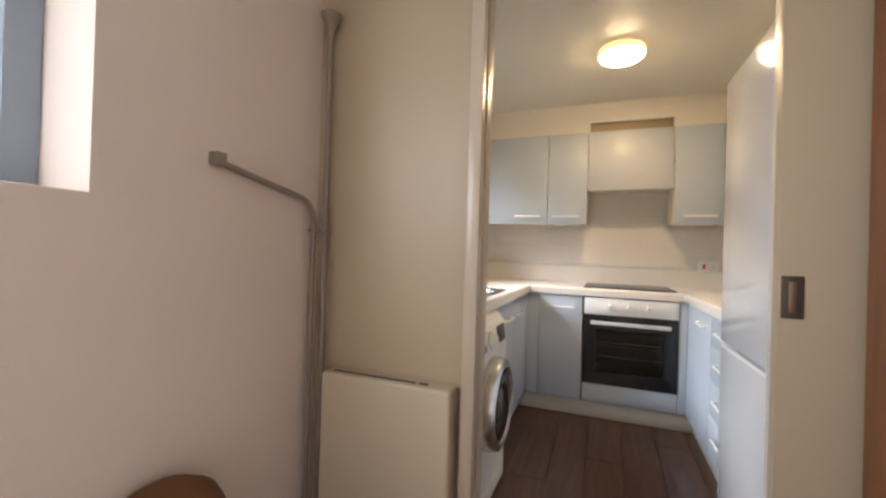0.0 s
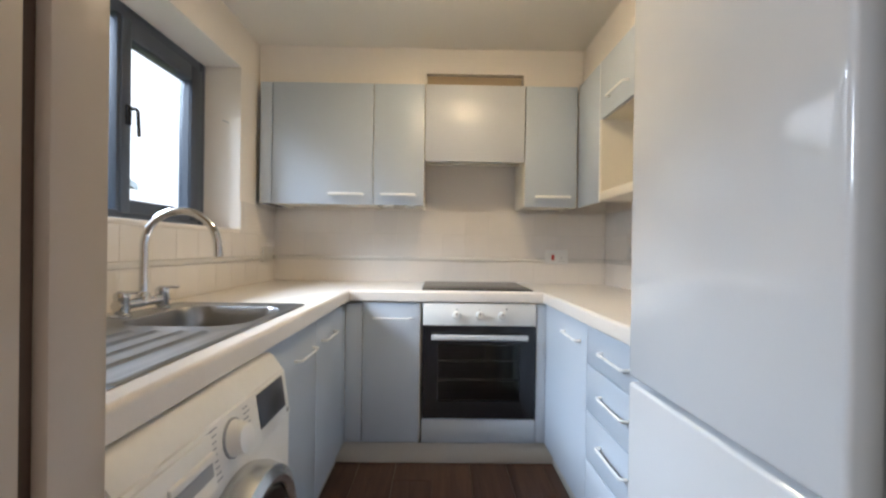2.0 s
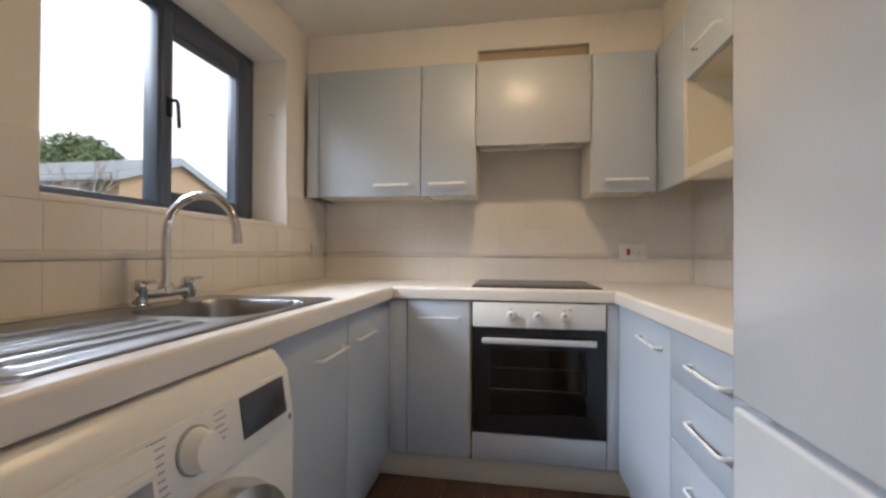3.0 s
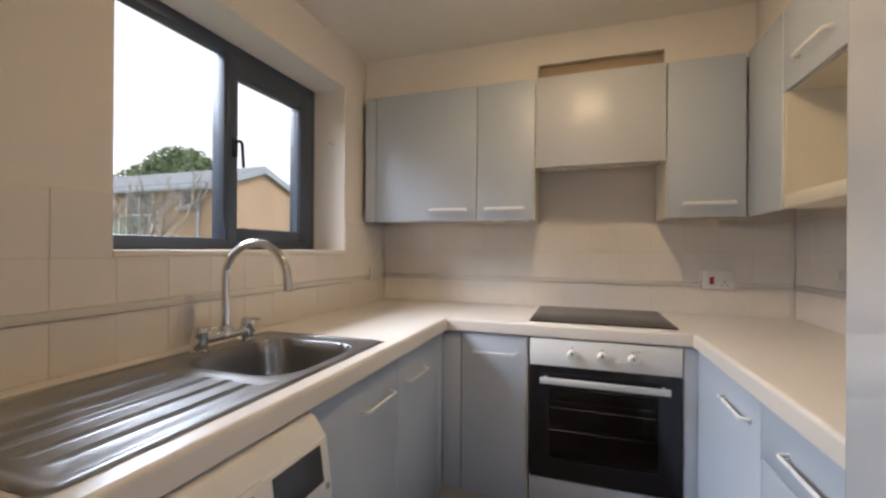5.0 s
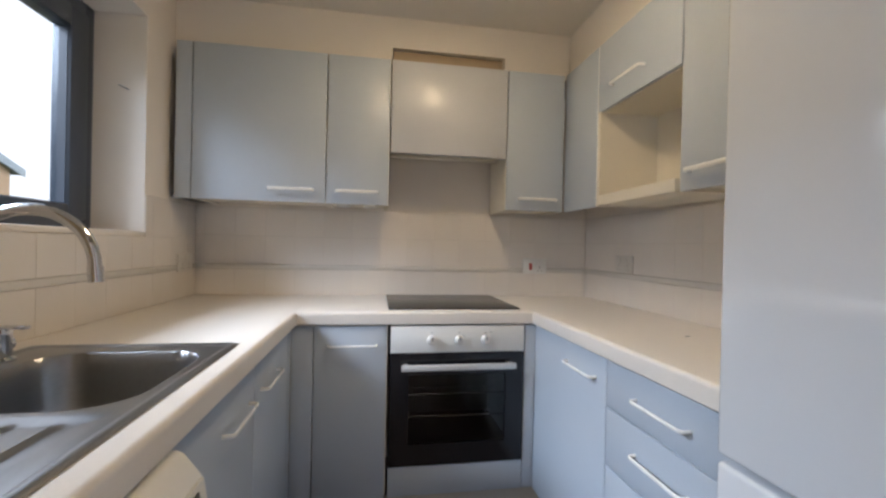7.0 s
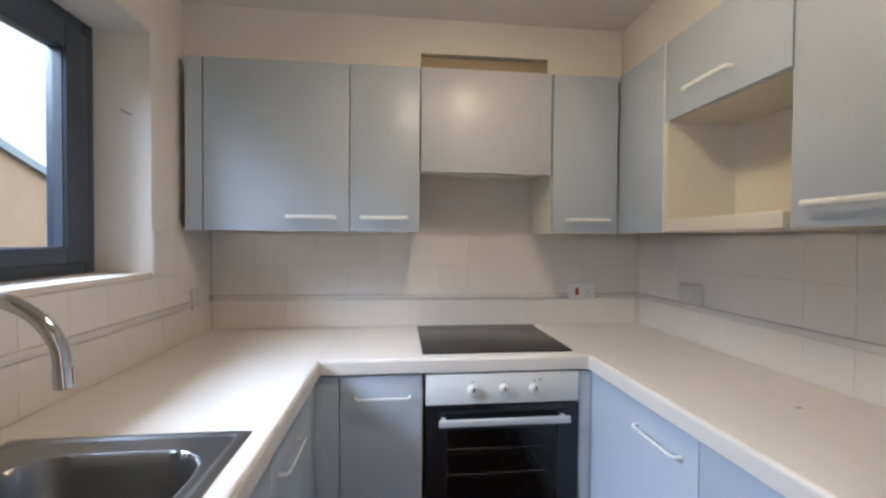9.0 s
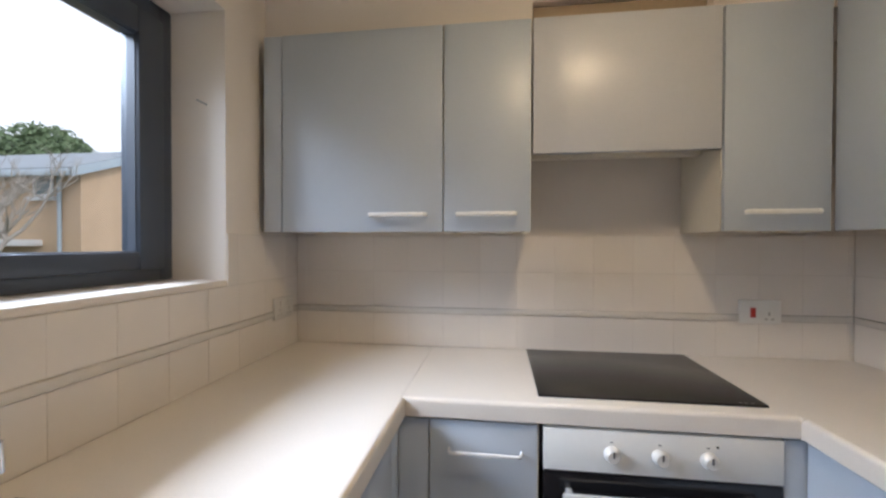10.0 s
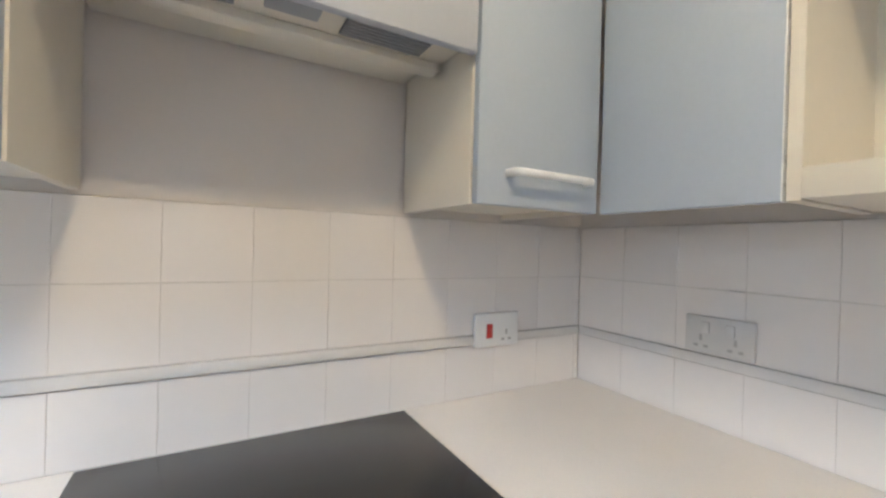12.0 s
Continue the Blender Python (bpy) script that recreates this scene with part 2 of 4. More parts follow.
def tube(bm, points, radius, sides=14):
    """A round tube through points, with mitred bends."""
    pts = [Vector(p) for p in points]
    rings, up = [], None
    for i, p in enumerate(pts):
        d = (pts[min(i + 1, len(pts) - 1)] - pts[max(i - 1, 0)]).normalized()
        if up is None:
            up = d.orthogonal().normalized()
        up = (up - d * up.dot(d)).normalized()
        side = d.cross(up)
        rings.append([bm.verts.new(p + radius * (math.cos(2 * math.pi * k / sides) * up + math.sin(2 * math.pi * k / sides) * side)) for k in range(sides)])
    for a, b in zip(rings, rings[1:]):
        for k in range(sides):
            bm.faces.new((a[k], a[(k + 1) % sides], b[(k + 1) % sides], b[k]))
    bm.faces.new(rings[0][::-1])
    bm.faces.new(rings[-1])
    return bm


def lathe(bm, profile, origin, axis="z", sides=32):
    """Turns (radius, height) pairs round an axis through origin."""
    turn = {"z": Matrix(), "x": Matrix.Rotation(radians(90), 4, "Y"), "y": Matrix.Rotation(radians(-90), 4, "X")}[axis]
    m = Matrix.Translation(origin) @ turn
    rings = [[bm.verts.new(m @ Vector((r * math.cos(2 * math.pi * k / sides), r * math.sin(2 * math.pi * k / sides), h))) for k in range(sides)] for r, h in profile]
    for a, b in zip(rings, rings[1:]):
        for k in range(sides):
            bm.faces.new((a[k], a[(k + 1) % sides], b[(k + 1) % sides], b[k]))
    bm.faces.new(rings[0][::-1])
    bm.faces.new(rings[-1])
    return bm


def prism(bm, outline, place, a, b):
    """Pushes a flat outline from a to b; place(u, v, w) gives the point."""
    ends = [[bm.verts.new(place(u, v, w)) for u, v in outline] for w in (a, b)]
    n = len(outline)
    for k in range(n):
        bm.faces.new((ends[0][k], ends[0][(k + 1) % n], ends[1][(k + 1) % n], ends[1][k]))
    bm.faces.new(ends[0][::-1])
    bm.faces.new(ends[1])
    bmesh.ops.recalc_face_normals(bm, faces=bm.faces[:])
    return bm


def finish(name, bm, material, smooth=35):
    bmesh.ops.recalc_face_normals(bm, faces=bm.faces[:])
    xs = [v.co for v in bm.verts]
    low = Vector([min(c[i] for c in xs) for i in range(3)])
    high = Vector([max(c[i] for c in xs) for i in range(3)])
    base = Vector(((low.x + high.x) / 2, (low.y + high.y) / 2, low.z))
    bmesh.ops.translate(bm, verts=bm.verts[:], vec=-base)
    data = bpy.data.meshes.new(name)
    bm.to_mesh(data)
    bm.free()
    data.materials.append(material)
    if smooth:
        data.set_sharp_from_angle(angle=radians(smooth))
        for f in data.polygons:
            f.use_smooth = True
    ob = new(name, data)
    ob.location = base
    return ob


ORIGIN = {}


def part(name, bm, material, parent, label=""):
    ob = finish(name, bm, material)
    ORIGIN[ob.name] = ob.location.copy()
    ob.parent = parent
    ob.location = ob.location - ORIGIN[parent.name]
    return tagged(ob, label)


def thing(name, at, label, category, group=""):
    ob = new(name)
    ob.location = at
    ob.empty_display_size = 0.1
    ORIGIN[ob.name] = Vector(at)
    return tagged(ob, label, category, group)


def single(name, bm, material, label, category, group=""):
    ob = finish(name, bm, material)
    ORIGIN[ob.name] = ob.location.copy()
    return tagged(ob, label, category, group)


def structure(name, bm, material, label, category=""):
    ob = finish(name, bm, material)
    ORIGIN[ob.name] = ob.location.copy()
    return tagged(ob, label, category or name.split("_")[0], kind="structure")


# ---- the plan, in metres ----
WEST, EAST, NORTH, SOUTH, TOP = -1.0, 1.19, 3.575, 1.235, 2.34
SOUTH_HALL, HALL_W, HALL_E, HALL_S = 1.19, -0.90, 0.679, -1.7
WORKTOP, UNDER = 0.91, 0.854
BASE_TOP, BASE_LOW = 0.847, 0.115
WIN = (1.938, 3.10, 1.222, 2.105)
# The hall window is carried on unseen behind the camera to light the hall.
HWIN = (-1.45, 0.436, 1.242, 2.10)

# ---- structure ----
structure("wall_north", boxes((-1.28, 1.40, NORTH + 0.006, 3.72, -0.1, 2.5)), WALL, "cream painted back wall of the kitchen")
structure("wall_east", boxes((EAST + 0.006, 1.40, SOUTH, NORTH + 0.006, -0.1, 2.5)), WALL, "cream painted side wall of the kitchen")
structure("wall_west", boxes((-1.28, WEST - 0.006, SOUTH, WIN[0], -0.1, 2.5), (-1.28, WEST - 0.006, WIN[1], NORTH + 0.006, -0.1, 2.5),
                             (-1.28, WEST - 0.006, WIN[0], WIN[1], -0.1, WIN[2]), (-1.28, WEST - 0.006, WIN[0], WIN[1], WIN[3], 2.5)), WALL, "white painted kitchen wall with a window opening")
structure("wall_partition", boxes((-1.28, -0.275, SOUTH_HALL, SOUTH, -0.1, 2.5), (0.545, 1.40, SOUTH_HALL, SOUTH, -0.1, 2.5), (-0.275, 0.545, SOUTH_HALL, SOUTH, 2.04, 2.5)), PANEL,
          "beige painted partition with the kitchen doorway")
structure("wall_hall_west", boxes((-1.28, HALL_W, HALL_S, HWIN[0], -0.1, 2.5), (-1.28, HALL_W, HWIN[1], SOUTH_HALL, -0.1, 2.5),
                                  (-1.28, HALL_W, HWIN[0], HWIN[1], -0.1, HWIN[2]), (-1.28, HALL_W, HWIN[0], HWIN[1], HWIN[3], 2.5)), HALLWALL, "off-white painted hall wall with a window opening")
structure("wall_hall_east", boxes((HALL_E + 0.01, 0.80, HALL_S, 0.24, -0.1, 2.5), (HALL_E + 0.01, 0.80, 0.24, 1.105, 2.0, 2.5), (1.30, 1.40, 0.9, SOUTH_HALL, -0.1, 2.5), (0.80, 1.30, 0.9, 0.95, -0.1, 2.5), (1.30, 1.40, HALL_S, 0.9, -0.1, 2.5)), HALLWALL, "off-white painted hall wall beside a wooden door")
structure("wall_hall_south", boxes((-1.28, 1.40, HALL_S - 0.1, HALL_S, -0.1, 2.5)), HALLWALL, "off-white painted end wall of the hall")
structure("ceiling", boxes((-1.28, 1.40, HALL_S - 0.1, 3.72, TOP, 2.5)), CEIL, "cream painted plain ceiling")
structure("wall_lower_storey", boxes((-1.28, 1.40, HALL_S - 0.1, 3.72, -2.7, -0.121)), surface("storey_brick", (0.40, 0.29, 0.19), 0.9, vary=0.15, size=2, grain=0.2, grain_size=9, bump=0.3), "plain brick storey below the flat", "wall")
floor = structure("floor", boxes((-1.28, 1.40, HALL_S - 0.1, 3.72, -0.12, -0.012)), DARKGAP, "dark brown wood plank floor")

# boxed-in soffit over the wall cabinets, open over the cooker hood
notch = [(WEST - 0.006, 2.10), (-0.004, 2.10), (-0.004, 2.188), (0.582, 2.188), (0.582, 2.10), (EAST, 2.10), (EAST, TOP), (WEST - 0.006, TOP)]
structure("soffit_north", prism(bmesh.new(), notch, lambda u, v, w: Vector((u, w, v)), 3.335, NORTH + 0.006), WALL, "cream boxed soffit above the wall cabinets", "soffit")
structure("soffit_east", boxes((0.945, EAST + 0.006, SOUTH, 3.335, 2.10, TOP)), WALL, "cream boxed soffit above the side cabinets", "soffit")
structure("soffit_duct", boxes((0.0, 0.578, 3.368, 3.380, 2.098, 2.1875)), surface("bare_board", (0.42, 0.33, 0.225), 0.9, vary=0.2), "bare brown board inside the hood recess", "board")

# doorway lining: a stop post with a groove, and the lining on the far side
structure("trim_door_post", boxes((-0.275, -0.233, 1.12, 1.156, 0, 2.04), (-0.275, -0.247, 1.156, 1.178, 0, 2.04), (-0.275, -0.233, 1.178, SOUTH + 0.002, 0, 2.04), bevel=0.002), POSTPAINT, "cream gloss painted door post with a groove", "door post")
structure("trim_groove", boxes((-0.2469, -0.245, 1.157, 1.177, 0, 2.04)), surface("brown_seal", (0.10, 0.07, 0.05), 0.8), "brown brush seal in the door post groove", "seal")
structure("trim_door_lining", boxes((0.541, 0.547, SOUTH_HALL - 0.012, SOUTH + 0.003, 0, 2.04), bevel=0.002), GLOSSPAINT, "white painted door lining", "door lining")
structure("trim_door_head", boxes((-0.275, 1.25, 1.125, SOUTH_HALL - 0.001, 2.03, 2.11), bevel=0.003), GLOSSPAINT, "white painted track cover over the sliding door", "track cover")


# ---- windows ----
def window_pane_bar(bm, y0, y1, z0, z1, x0, x1, w):
    for s in ((y0, y0 + w, z0, z1), (y1 - w, y1, z0, z1), (y0 + w, y1 - w, z0, z0 + w), (y0 + w, y1 - w, z1 - w, z1)):
        box(bm, x0, x1, *s, bevel=0.004)


win = structure("window_1", boxes((-1.205, WEST - 0.002, WIN[0], WIN[1], WIN[2] - 0.018, WIN[2] + 0.002), bevel=0.003), WALL, "white window sill board under a dark casement window", "window")
bm = bmesh.new()
window_pane_bar(bm, WIN[0], WIN[1], WIN[2] + 0.003, WIN[3], -1.265, -1.20, 0.048)
box(bm, -1.265, -1.20, 2.488, 2.530, WIN[2] + 0.05, WIN[3] - 0.048, bevel=0.004)
part("window_frame", bm, FRAME, win, "dark anthracite window frame")
bm = bmesh.new()
for q in ((2.503, 2.555, 1.262, 2.055), (2.967, 3.060, 1.262, 2.055), (2.555, 2.967, 1.262, 1.317), (2.555, 2.967, 1.976, 2.055)):
    box(bm, -1.258, -1.192, *q, bevel=0.005)
for q in ((2.535, 2.558, 1.297, 1.996), (2.964, 2.985, 1.297, 1.996), (2.558, 2.964, 1.297, 1.320), (2.558, 2.964, 1.973, 1.996)):
    box(bm, -1.232, -1.205, *q)
sash = part("casement", bm, FRAME, win, "dark anthracite opening sash")
bm = boxes((-1.193, -1.182, 2.522, 2.546, 1.62, 1.70), bevel=0.003)
tube(bm, [(-1.182, 2.536, 1.685), (-1.160, 2.536, 1.685), (-1.152, 2.537, 1.675), (-1.152, 2.545, 1.575)], 0.007, 10)
part("handle", bm, BLACK, sash, "black window handle")
for y0, y1, z0, z1 in ((1.98, 2.495, 1.268, 2.06), (2.545, 2.975, 1.307, 1.986)):
    p = part("pane", boxes((-1.243, -1.237, y0, y1, z0, z1)), PANE, win)
    p.visible_shadow = False

hwin = structure("window_2", boxes((-1.095, HALL_W - 0.002, HWIN[0], HWIN[1], HWIN[2] - 0.018, HWIN[2] + 0.002), bevel=0.003), WALL, "white sill board of the hall window", "window")
bm = bmesh.new()
window_pane_bar(bm, HWIN[0], HWIN[1], HWIN[2] + 0.003, HWIN[3], -1.16, -1.09, 0.07)
part("window_frame", bm, HALLFRAME, hwin, "blue-grey window frame, paled by painted glare")
p = part("pane", boxes((-1.128, -1.122, HWIN[0] + 0.06, HWIN[1] - 0.06, HWIN[2] + 0.06, HWIN[3] - 0.06)), PANE, hwin)
p.visible_shadow = False

# ---- doors of the hall ----
door = thing("door_1", (0.9, 1.147, 0.0), "off-white sliding door, slid open beside the doorway", "door")
door["kind"] = "structure"
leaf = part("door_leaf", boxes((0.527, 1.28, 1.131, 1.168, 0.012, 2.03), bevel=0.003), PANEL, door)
plate = part("flush_pull", boxes((0.534, 0.5785, 1.127, 1.132, 1.003, 1.106), bevel=0.001), DARKBRASS, door, "dulled metal flush pull")
part("pull_recess", boxes((0.548, 0.563, 1.1255, 1.1285, 1.018, 1.092), bevel=0.001), BRASS, plate)
door2 = thing("door_2", (0.70, 0.67, 0.0), "red-brown varnished wooden flush door, closed", "door")
door2["kind"] = "structure"
part("door_leaf", boxes((HALL_E, HALL_E + 0.04, 0.25, 1.10, 0.01, 1.985), bevel=0.004), SAPELE, door2)

# ---- hall things ----
heater = thing("storage_heater", (-0.55, 1.15, 0.0), "cream slimline electric heater against a beige wall", "heater")
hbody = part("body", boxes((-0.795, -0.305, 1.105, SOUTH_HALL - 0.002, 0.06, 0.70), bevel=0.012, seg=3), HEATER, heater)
part("grille", boxes((-0.76, -0.44, 1.130, 1.145, 0.694, 0.7025), bevel=0.001), DARKBRASS, hbody, "dark slot in the heater top")
part("switch", boxes((-0.425, -0.395, 1.130, 1.146, 0.694, 0.7035), bevel=0.001), DARKGREY, hbody, "small dark switch")
for x in (-0.74, -0.36):
    part("foot", boxes((x - 0.02, x + 0.02, 1.11, 1.18, 0.0, 0.075), bevel=0.004), DARKGREY, heater)
pipe = thing("riser_pipe", (-0.82, 1.15, 0.0), "beige painted pipe with a flared top collar", "pipe")
part("pipe", tube(bmesh.new(), [(-0.832, 1.15, 0.0), (-0.832, 1.15, 0.9), (-0.835, 1.15, 1.99)], 0.0115), PIPE, pipe)
part("collar", lathe(bmesh.new(), [(0.012, 0.0), (0.016, 0.02), (0.036, 0.068), (0.038, 0.075), (0.034, 0.075), (0.014, 0.03)], (-0.835, 1.15, 1.93)), PIPE, pipe)
bent = thing("bent_pipe", (-0.87, 1.12, 0.0), "beige painted pipe bending along the wall", "pipe")
pts = [(-0.865, 1.125, 0.0), (-0.865, 1.125, 1.24)] + [(-0.865 - 0.008 * k / 6, 1.125 - 0.075 * (1 - math.cos(k * math.pi / 15)), 1.24 + 0.075 * math.sin(k * math.pi / 15)) for k in range(1, 7)] + [(-0.882, 0.74, 1.370)]
part("pipe", tube(bmesh.new(), pts, 0.010), PIPE, bent)
part("bracket", boxes((-0.90, -0.868, 0.715, 0.752, 1.36, 1.398), bevel=0.004), PIPE, bent)
part("clip", boxes((-0.885, -0.815, 1.118, 1.160, 1.195, 1.208), bevel=0.003), PIPE, bent)


# ---- kitchen: fronts and handles ----
def handle(parent, at, along, out, length=0.20, deep=1.0):
    """A bar handle with bent feet: centre on the front, direction along it and out of it."""
    at, along, out = Vector(at), Vector(along), Vector(out) * deep
    h, up = length / 2, Vector((0, 0, 1))
    reach, bend, thick = 0.026, 0.011, 1.0 if deep > 1 else 0.74
    run = [(-h, 0.0), (-h + 0.001, reach - bend)]
    run += [(-h + 0.001 + bend * (1 - math.cos(a)), reach - bend + bend * math.sin(a)) for a in (math.pi / 6, math.pi / 3, math.pi / 2)]
    run += [(-u, d) for u, d in run[::-1]]
    bm, rings = bmesh.new(), []
    for k, (u, d) in enumerate(run):
        before, after = run[max(k - 1, 0)], run[min(k + 1, len(run) - 1)]
        t = Vector((after[0] - before[0], after[1] - before[1])).normalized()
        ring = []
        for a in range(12):
            flat, high = 0.0050 * thick * math.cos(a * math.pi / 6), 0.0076 * thick * math.sin(a * math.pi / 6)
            ring.append(bm.verts.new(at + along * (u - t.y * flat) + out * (d + t.x * flat) + up * high))
        rings.append(ring)
    for p, q in zip(rings, rings[1:]):
        for a in range(12):
            bm.faces.new((p[a], p[(a + 1) % 12], q[(a + 1) % 12], q[a]))
    bm.faces.new(rings[0][::-1])
    bm.faces.new(rings[-1])
    part("handle", bm, HANDLE, parent, "white bar handle")


NORTH_FRONT = 3.265
UPPER = (1.385, 2.096)
GROUP_W, GROUP_B = "pale blue wall cabinets", "pale blue base cabinets"


def wall_cabinet_north(x0, x1, hx, note):
    cab = thing("wall_cabinet", ((x0 + x1) / 2, 3.42, 1.39), "pale blue wall cabinet with " + note, "cabinet", GROUP_W)
    t = 0.016
    y0, y1 = NORTH_FRONT + 0.020, NORTH - 0.001
    for s in ((x0, x0 + t, y0, y1, 1.385, 2.098), (x1 - t, x1, y0, y1, 1.385, 2.098), (x0 + t, x1 - t, y0, y1, 1.398, 1.414),
                          (x0 + t, x1 - t, y0, y1, 2.082, 2.098), (x0 + t, x1 - t, y1 - 0.006, y1, 1.414, 2.082),):
        part("panel", boxes(s), CARCASS, cab, "cream carcass panel")
    d = part("door", boxes((x0 + 0.0025, x1 - 0.0025, NORTH_FRONT, NORTH_FRONT + 0.018, *UPPER), bevel=0.0022), BLUE, cab)
    handle(d, (hx, NORTH_FRONT, 1.444), (1, 0, 0), (0, -1, 0), 0.20, 1.1)
    return cab


cab_a = wall_cabinet_north(-0.902, -0.309, -0.468, "one wide door")
cab_b = wall_cabinet_north(-0.309, -0.010, -0.162, "one narrow door beside the hood")
cab_c = wall_cabinet_north(0.583, 0.892, 0.749, "one narrow door in the corner")
for x in (-0.235, -0.10):
    bm = lathe(bmesh.new(), [(0.034, 0.0), (0.036, -0.008), (0.030, -0.014), (0.0, -0.014)][:3], (x, 3.43, 1.398))
    single("cabinet_light", bm, WHITEPL, "small unlit round light under a cabinet", "light", "unlit cabinet lights")
single("filler_panel", boxes((-0.972, -0.905, NORTH_FRONT + 0.002, NORTH_FRONT + 0.020, *UPPER), bevel=0.002), BLUE, "pale blue filler strip beside a wall cabinet", "panel")

# A dark sheet under the open gap, coloured for the shade inside it.
single("gap_shade", boxes((-0.990, -0.906, NORTH_FRONT + 0.022, NORTH - 0.002, 1.390, 1.396)), DARKGAP, "dark sheet painted as the shade in a gap beside a wall cabinet", "board")

# cooker hood behind a matching front
hood = thing("cooker_hood", (0.287, 3.42, 1.65), "built-in cooker hood behind a pale blue front", "cooker hood")
part("front", boxes((-0.006, 0.579, NORTH_FRONT, NORTH_FRONT + 0.018, 1.645, 2.097), bevel=0.0022), HOODFRONT, hood, "pale blue front panel")
hb = part("body", boxes((-0.002, 0.576, NORTH_FRONT + 0.022, 3.42, 1.668, 2.06), (0.002, 0.572, 3.385, 3.425, 1.652, 1.668), bevel=0.003), CARCASS, hood, "cream hood casing")
for x0, x1 in ((0.055, 0.205), (0.365, 0.515)):
    bm = boxes((x0, x1, 3.295, 3.372, 1.664, 1.669))
    part("vent", bm, DARKGREY, hb, "dark vent grille")
    for k in range(7):
        part("slat", boxes((x0, x1, 3.300 + k * 0.0105, 3.304 + k * 0.0105, 1.661, 1.6645)), GREYSEAL, hb)
part("control", boxes((0.245, 0.325, 3.305, 3.350, 1.661, 1.669), bevel=0.002), GREYSEAL, hb, "grey control strip")
part("upper_board", boxes((-0.002, 0.576, 3.43, NORTH - 0.001, 1.69, 1.70), (-0.002, 0.576, 3.43, 3.44, 1.66, 1.69)), CARCASS, hood)

# cabinets on the east wall
EF = 0.897


def front_east(parent, name, y0, y1, z0, z1, label=""):
    return part(name, boxes((EF, EF + 0.018, y0 + 0.002, y1 - 0.002, z0, z1), bevel=0.0022), BLUE, parent, label)


corner = thing("corner_panel", (EF, 3.1, 1.385), "pale blue corner panel between wall cabinets", "panel")
part("board", boxes((EF, EF + 0.018, 2.9465, NORTH_FRONT - 0.001, *UPPER), bevel=0.0022), BLUE, corner)
part("edge_band", boxes((EF - 0.0005, EF + 0.0175, 2.944, 2.9462, *UPPER)), HANDLE, corner, "pale edge band")
nook = thing("open_cabinet", (1.05, 2.69, 1.385), "wall cabinet with lift-up door over an open shelf", "cabinet", GROUP_W)
x0, x1 = EF + 0.020, EAST - 0.001
for s in ((x0 - 0.018, x1, 2.923, 2.941, 1.385, 2.098), (x0, x1, 2.433, 2.449, 1.385, 2.098), (x0, x1, 2.449, 2.923, 1.797, 1.813), (x0, x1, 2.449, 2.923, 2.082, 2.098),
                      (x1 - 0.012, x1, 2.449, 2.923, 1.385, 2.082),):
    part("panel", boxes(s), CARCASS, nook, "cream carcass panel")
part("shelf", boxes((EF - 0.002, x1 - 0.012, 2.449, 2.923, 1.387, 1.432), bevel=0.004), CARCASS, nook, "cream shelf board")
d = front_east(nook, "door", 2.432, 2.944, 1.800, 2.096)
handle(d, (EF, 2.723, 1.880), (0, 1, 0), (-1, 0, 0))
end = thing("wall_cabinet", (1.05, 2.28, 1.385), "pale blue wall cabinet above the fridge side", "cabinet", GROUP_W)
for s in ((x0, x1, 2.132, 2.148, 1.385, 2.098), (x0, x1, 2.415, 2.431, 1.385, 2.098), (x0, x1, 2.148, 2.415, 1.398, 1.414), (x0, x1, 2.148, 2.415, 2.082, 2.098),):
    part("panel", boxes(s), CARCASS, end, "cream carcass panel")
d = front_east(end, "door", 2.130, 2.432, *UPPER)
handle(d, (EF, 2.283, 1.444), (0, 1, 0), (-1, 0, 0), 0.20, 1.1)

# ---- base cabinets ----
NB = 3.0
WB, EB = -0.40, 0.65
OUT_OF_SQUARE = 0.018


def skew(bm):
    """The east base run drifts towards its wall as it comes away from the corner."""
    for v in bm.verts:
        if v.co.y < 2.985 and 0.6 < v.co.x < 1.1:
            v.co.x += OUT_OF_SQUARE * (2.985 - v.co.y) / 1.03
    return bm


def skewed(x, y):
    return x + OUT_OF_SQUARE * (2.985 - y) / 1.03


Z0, Z1 = BASE_LOW, BASE_TOP


def plain_carcass(parent, x0, x1, y0, y1):
    for s in ((x0, x1, y0, y1, Z0, Z1 + 0.005),):
        part("panel", boxes(s), CARCASS, parent, "cream carcass panel")


cab = thing("base_cabinet", (-0.16, 3.28, 0.1), "pale blue narrow base cabinet beside the oven", "cabinet", GROUP_B)
plain_carcass(cab, -0.312, -0.006, NB + 0.021, NORTH - 0.03)
d = part("door", boxes((-0.310, -0.012, NB, NB + 0.018, Z0, Z1), bevel=0.0022), BLUE, cab)
handle(d, (-0.155, NB, 0.768), (1, 0, 0), (0, -1, 0))
single("filler_panel", boxes((WB - 0.0005, -0.3140, NB + 0.002, NB + 0.02, Z0, Z1), bevel=0.002), BLUE, "pale blue corner filler between base cabinets", "panel")
cab = thing("base_cabinet", (-0.66, 2.43, 0.1), "pale blue sink base cabinet with two doors", "cabinet", GROUP_B)
for s in ((WEST + 0.05, WB - 0.021, 1.992, 2.008, Z0, Z1), (WEST + 0.05, WB - 0.021, 2.91, 2.926, Z0, Z1), (WEST + 0.05, WB - 0.021, 2.008, 2.91, Z0, Z0 + 0.016),):
    part("panel", boxes(s), CARCASS, cab, "cream carcass panel")
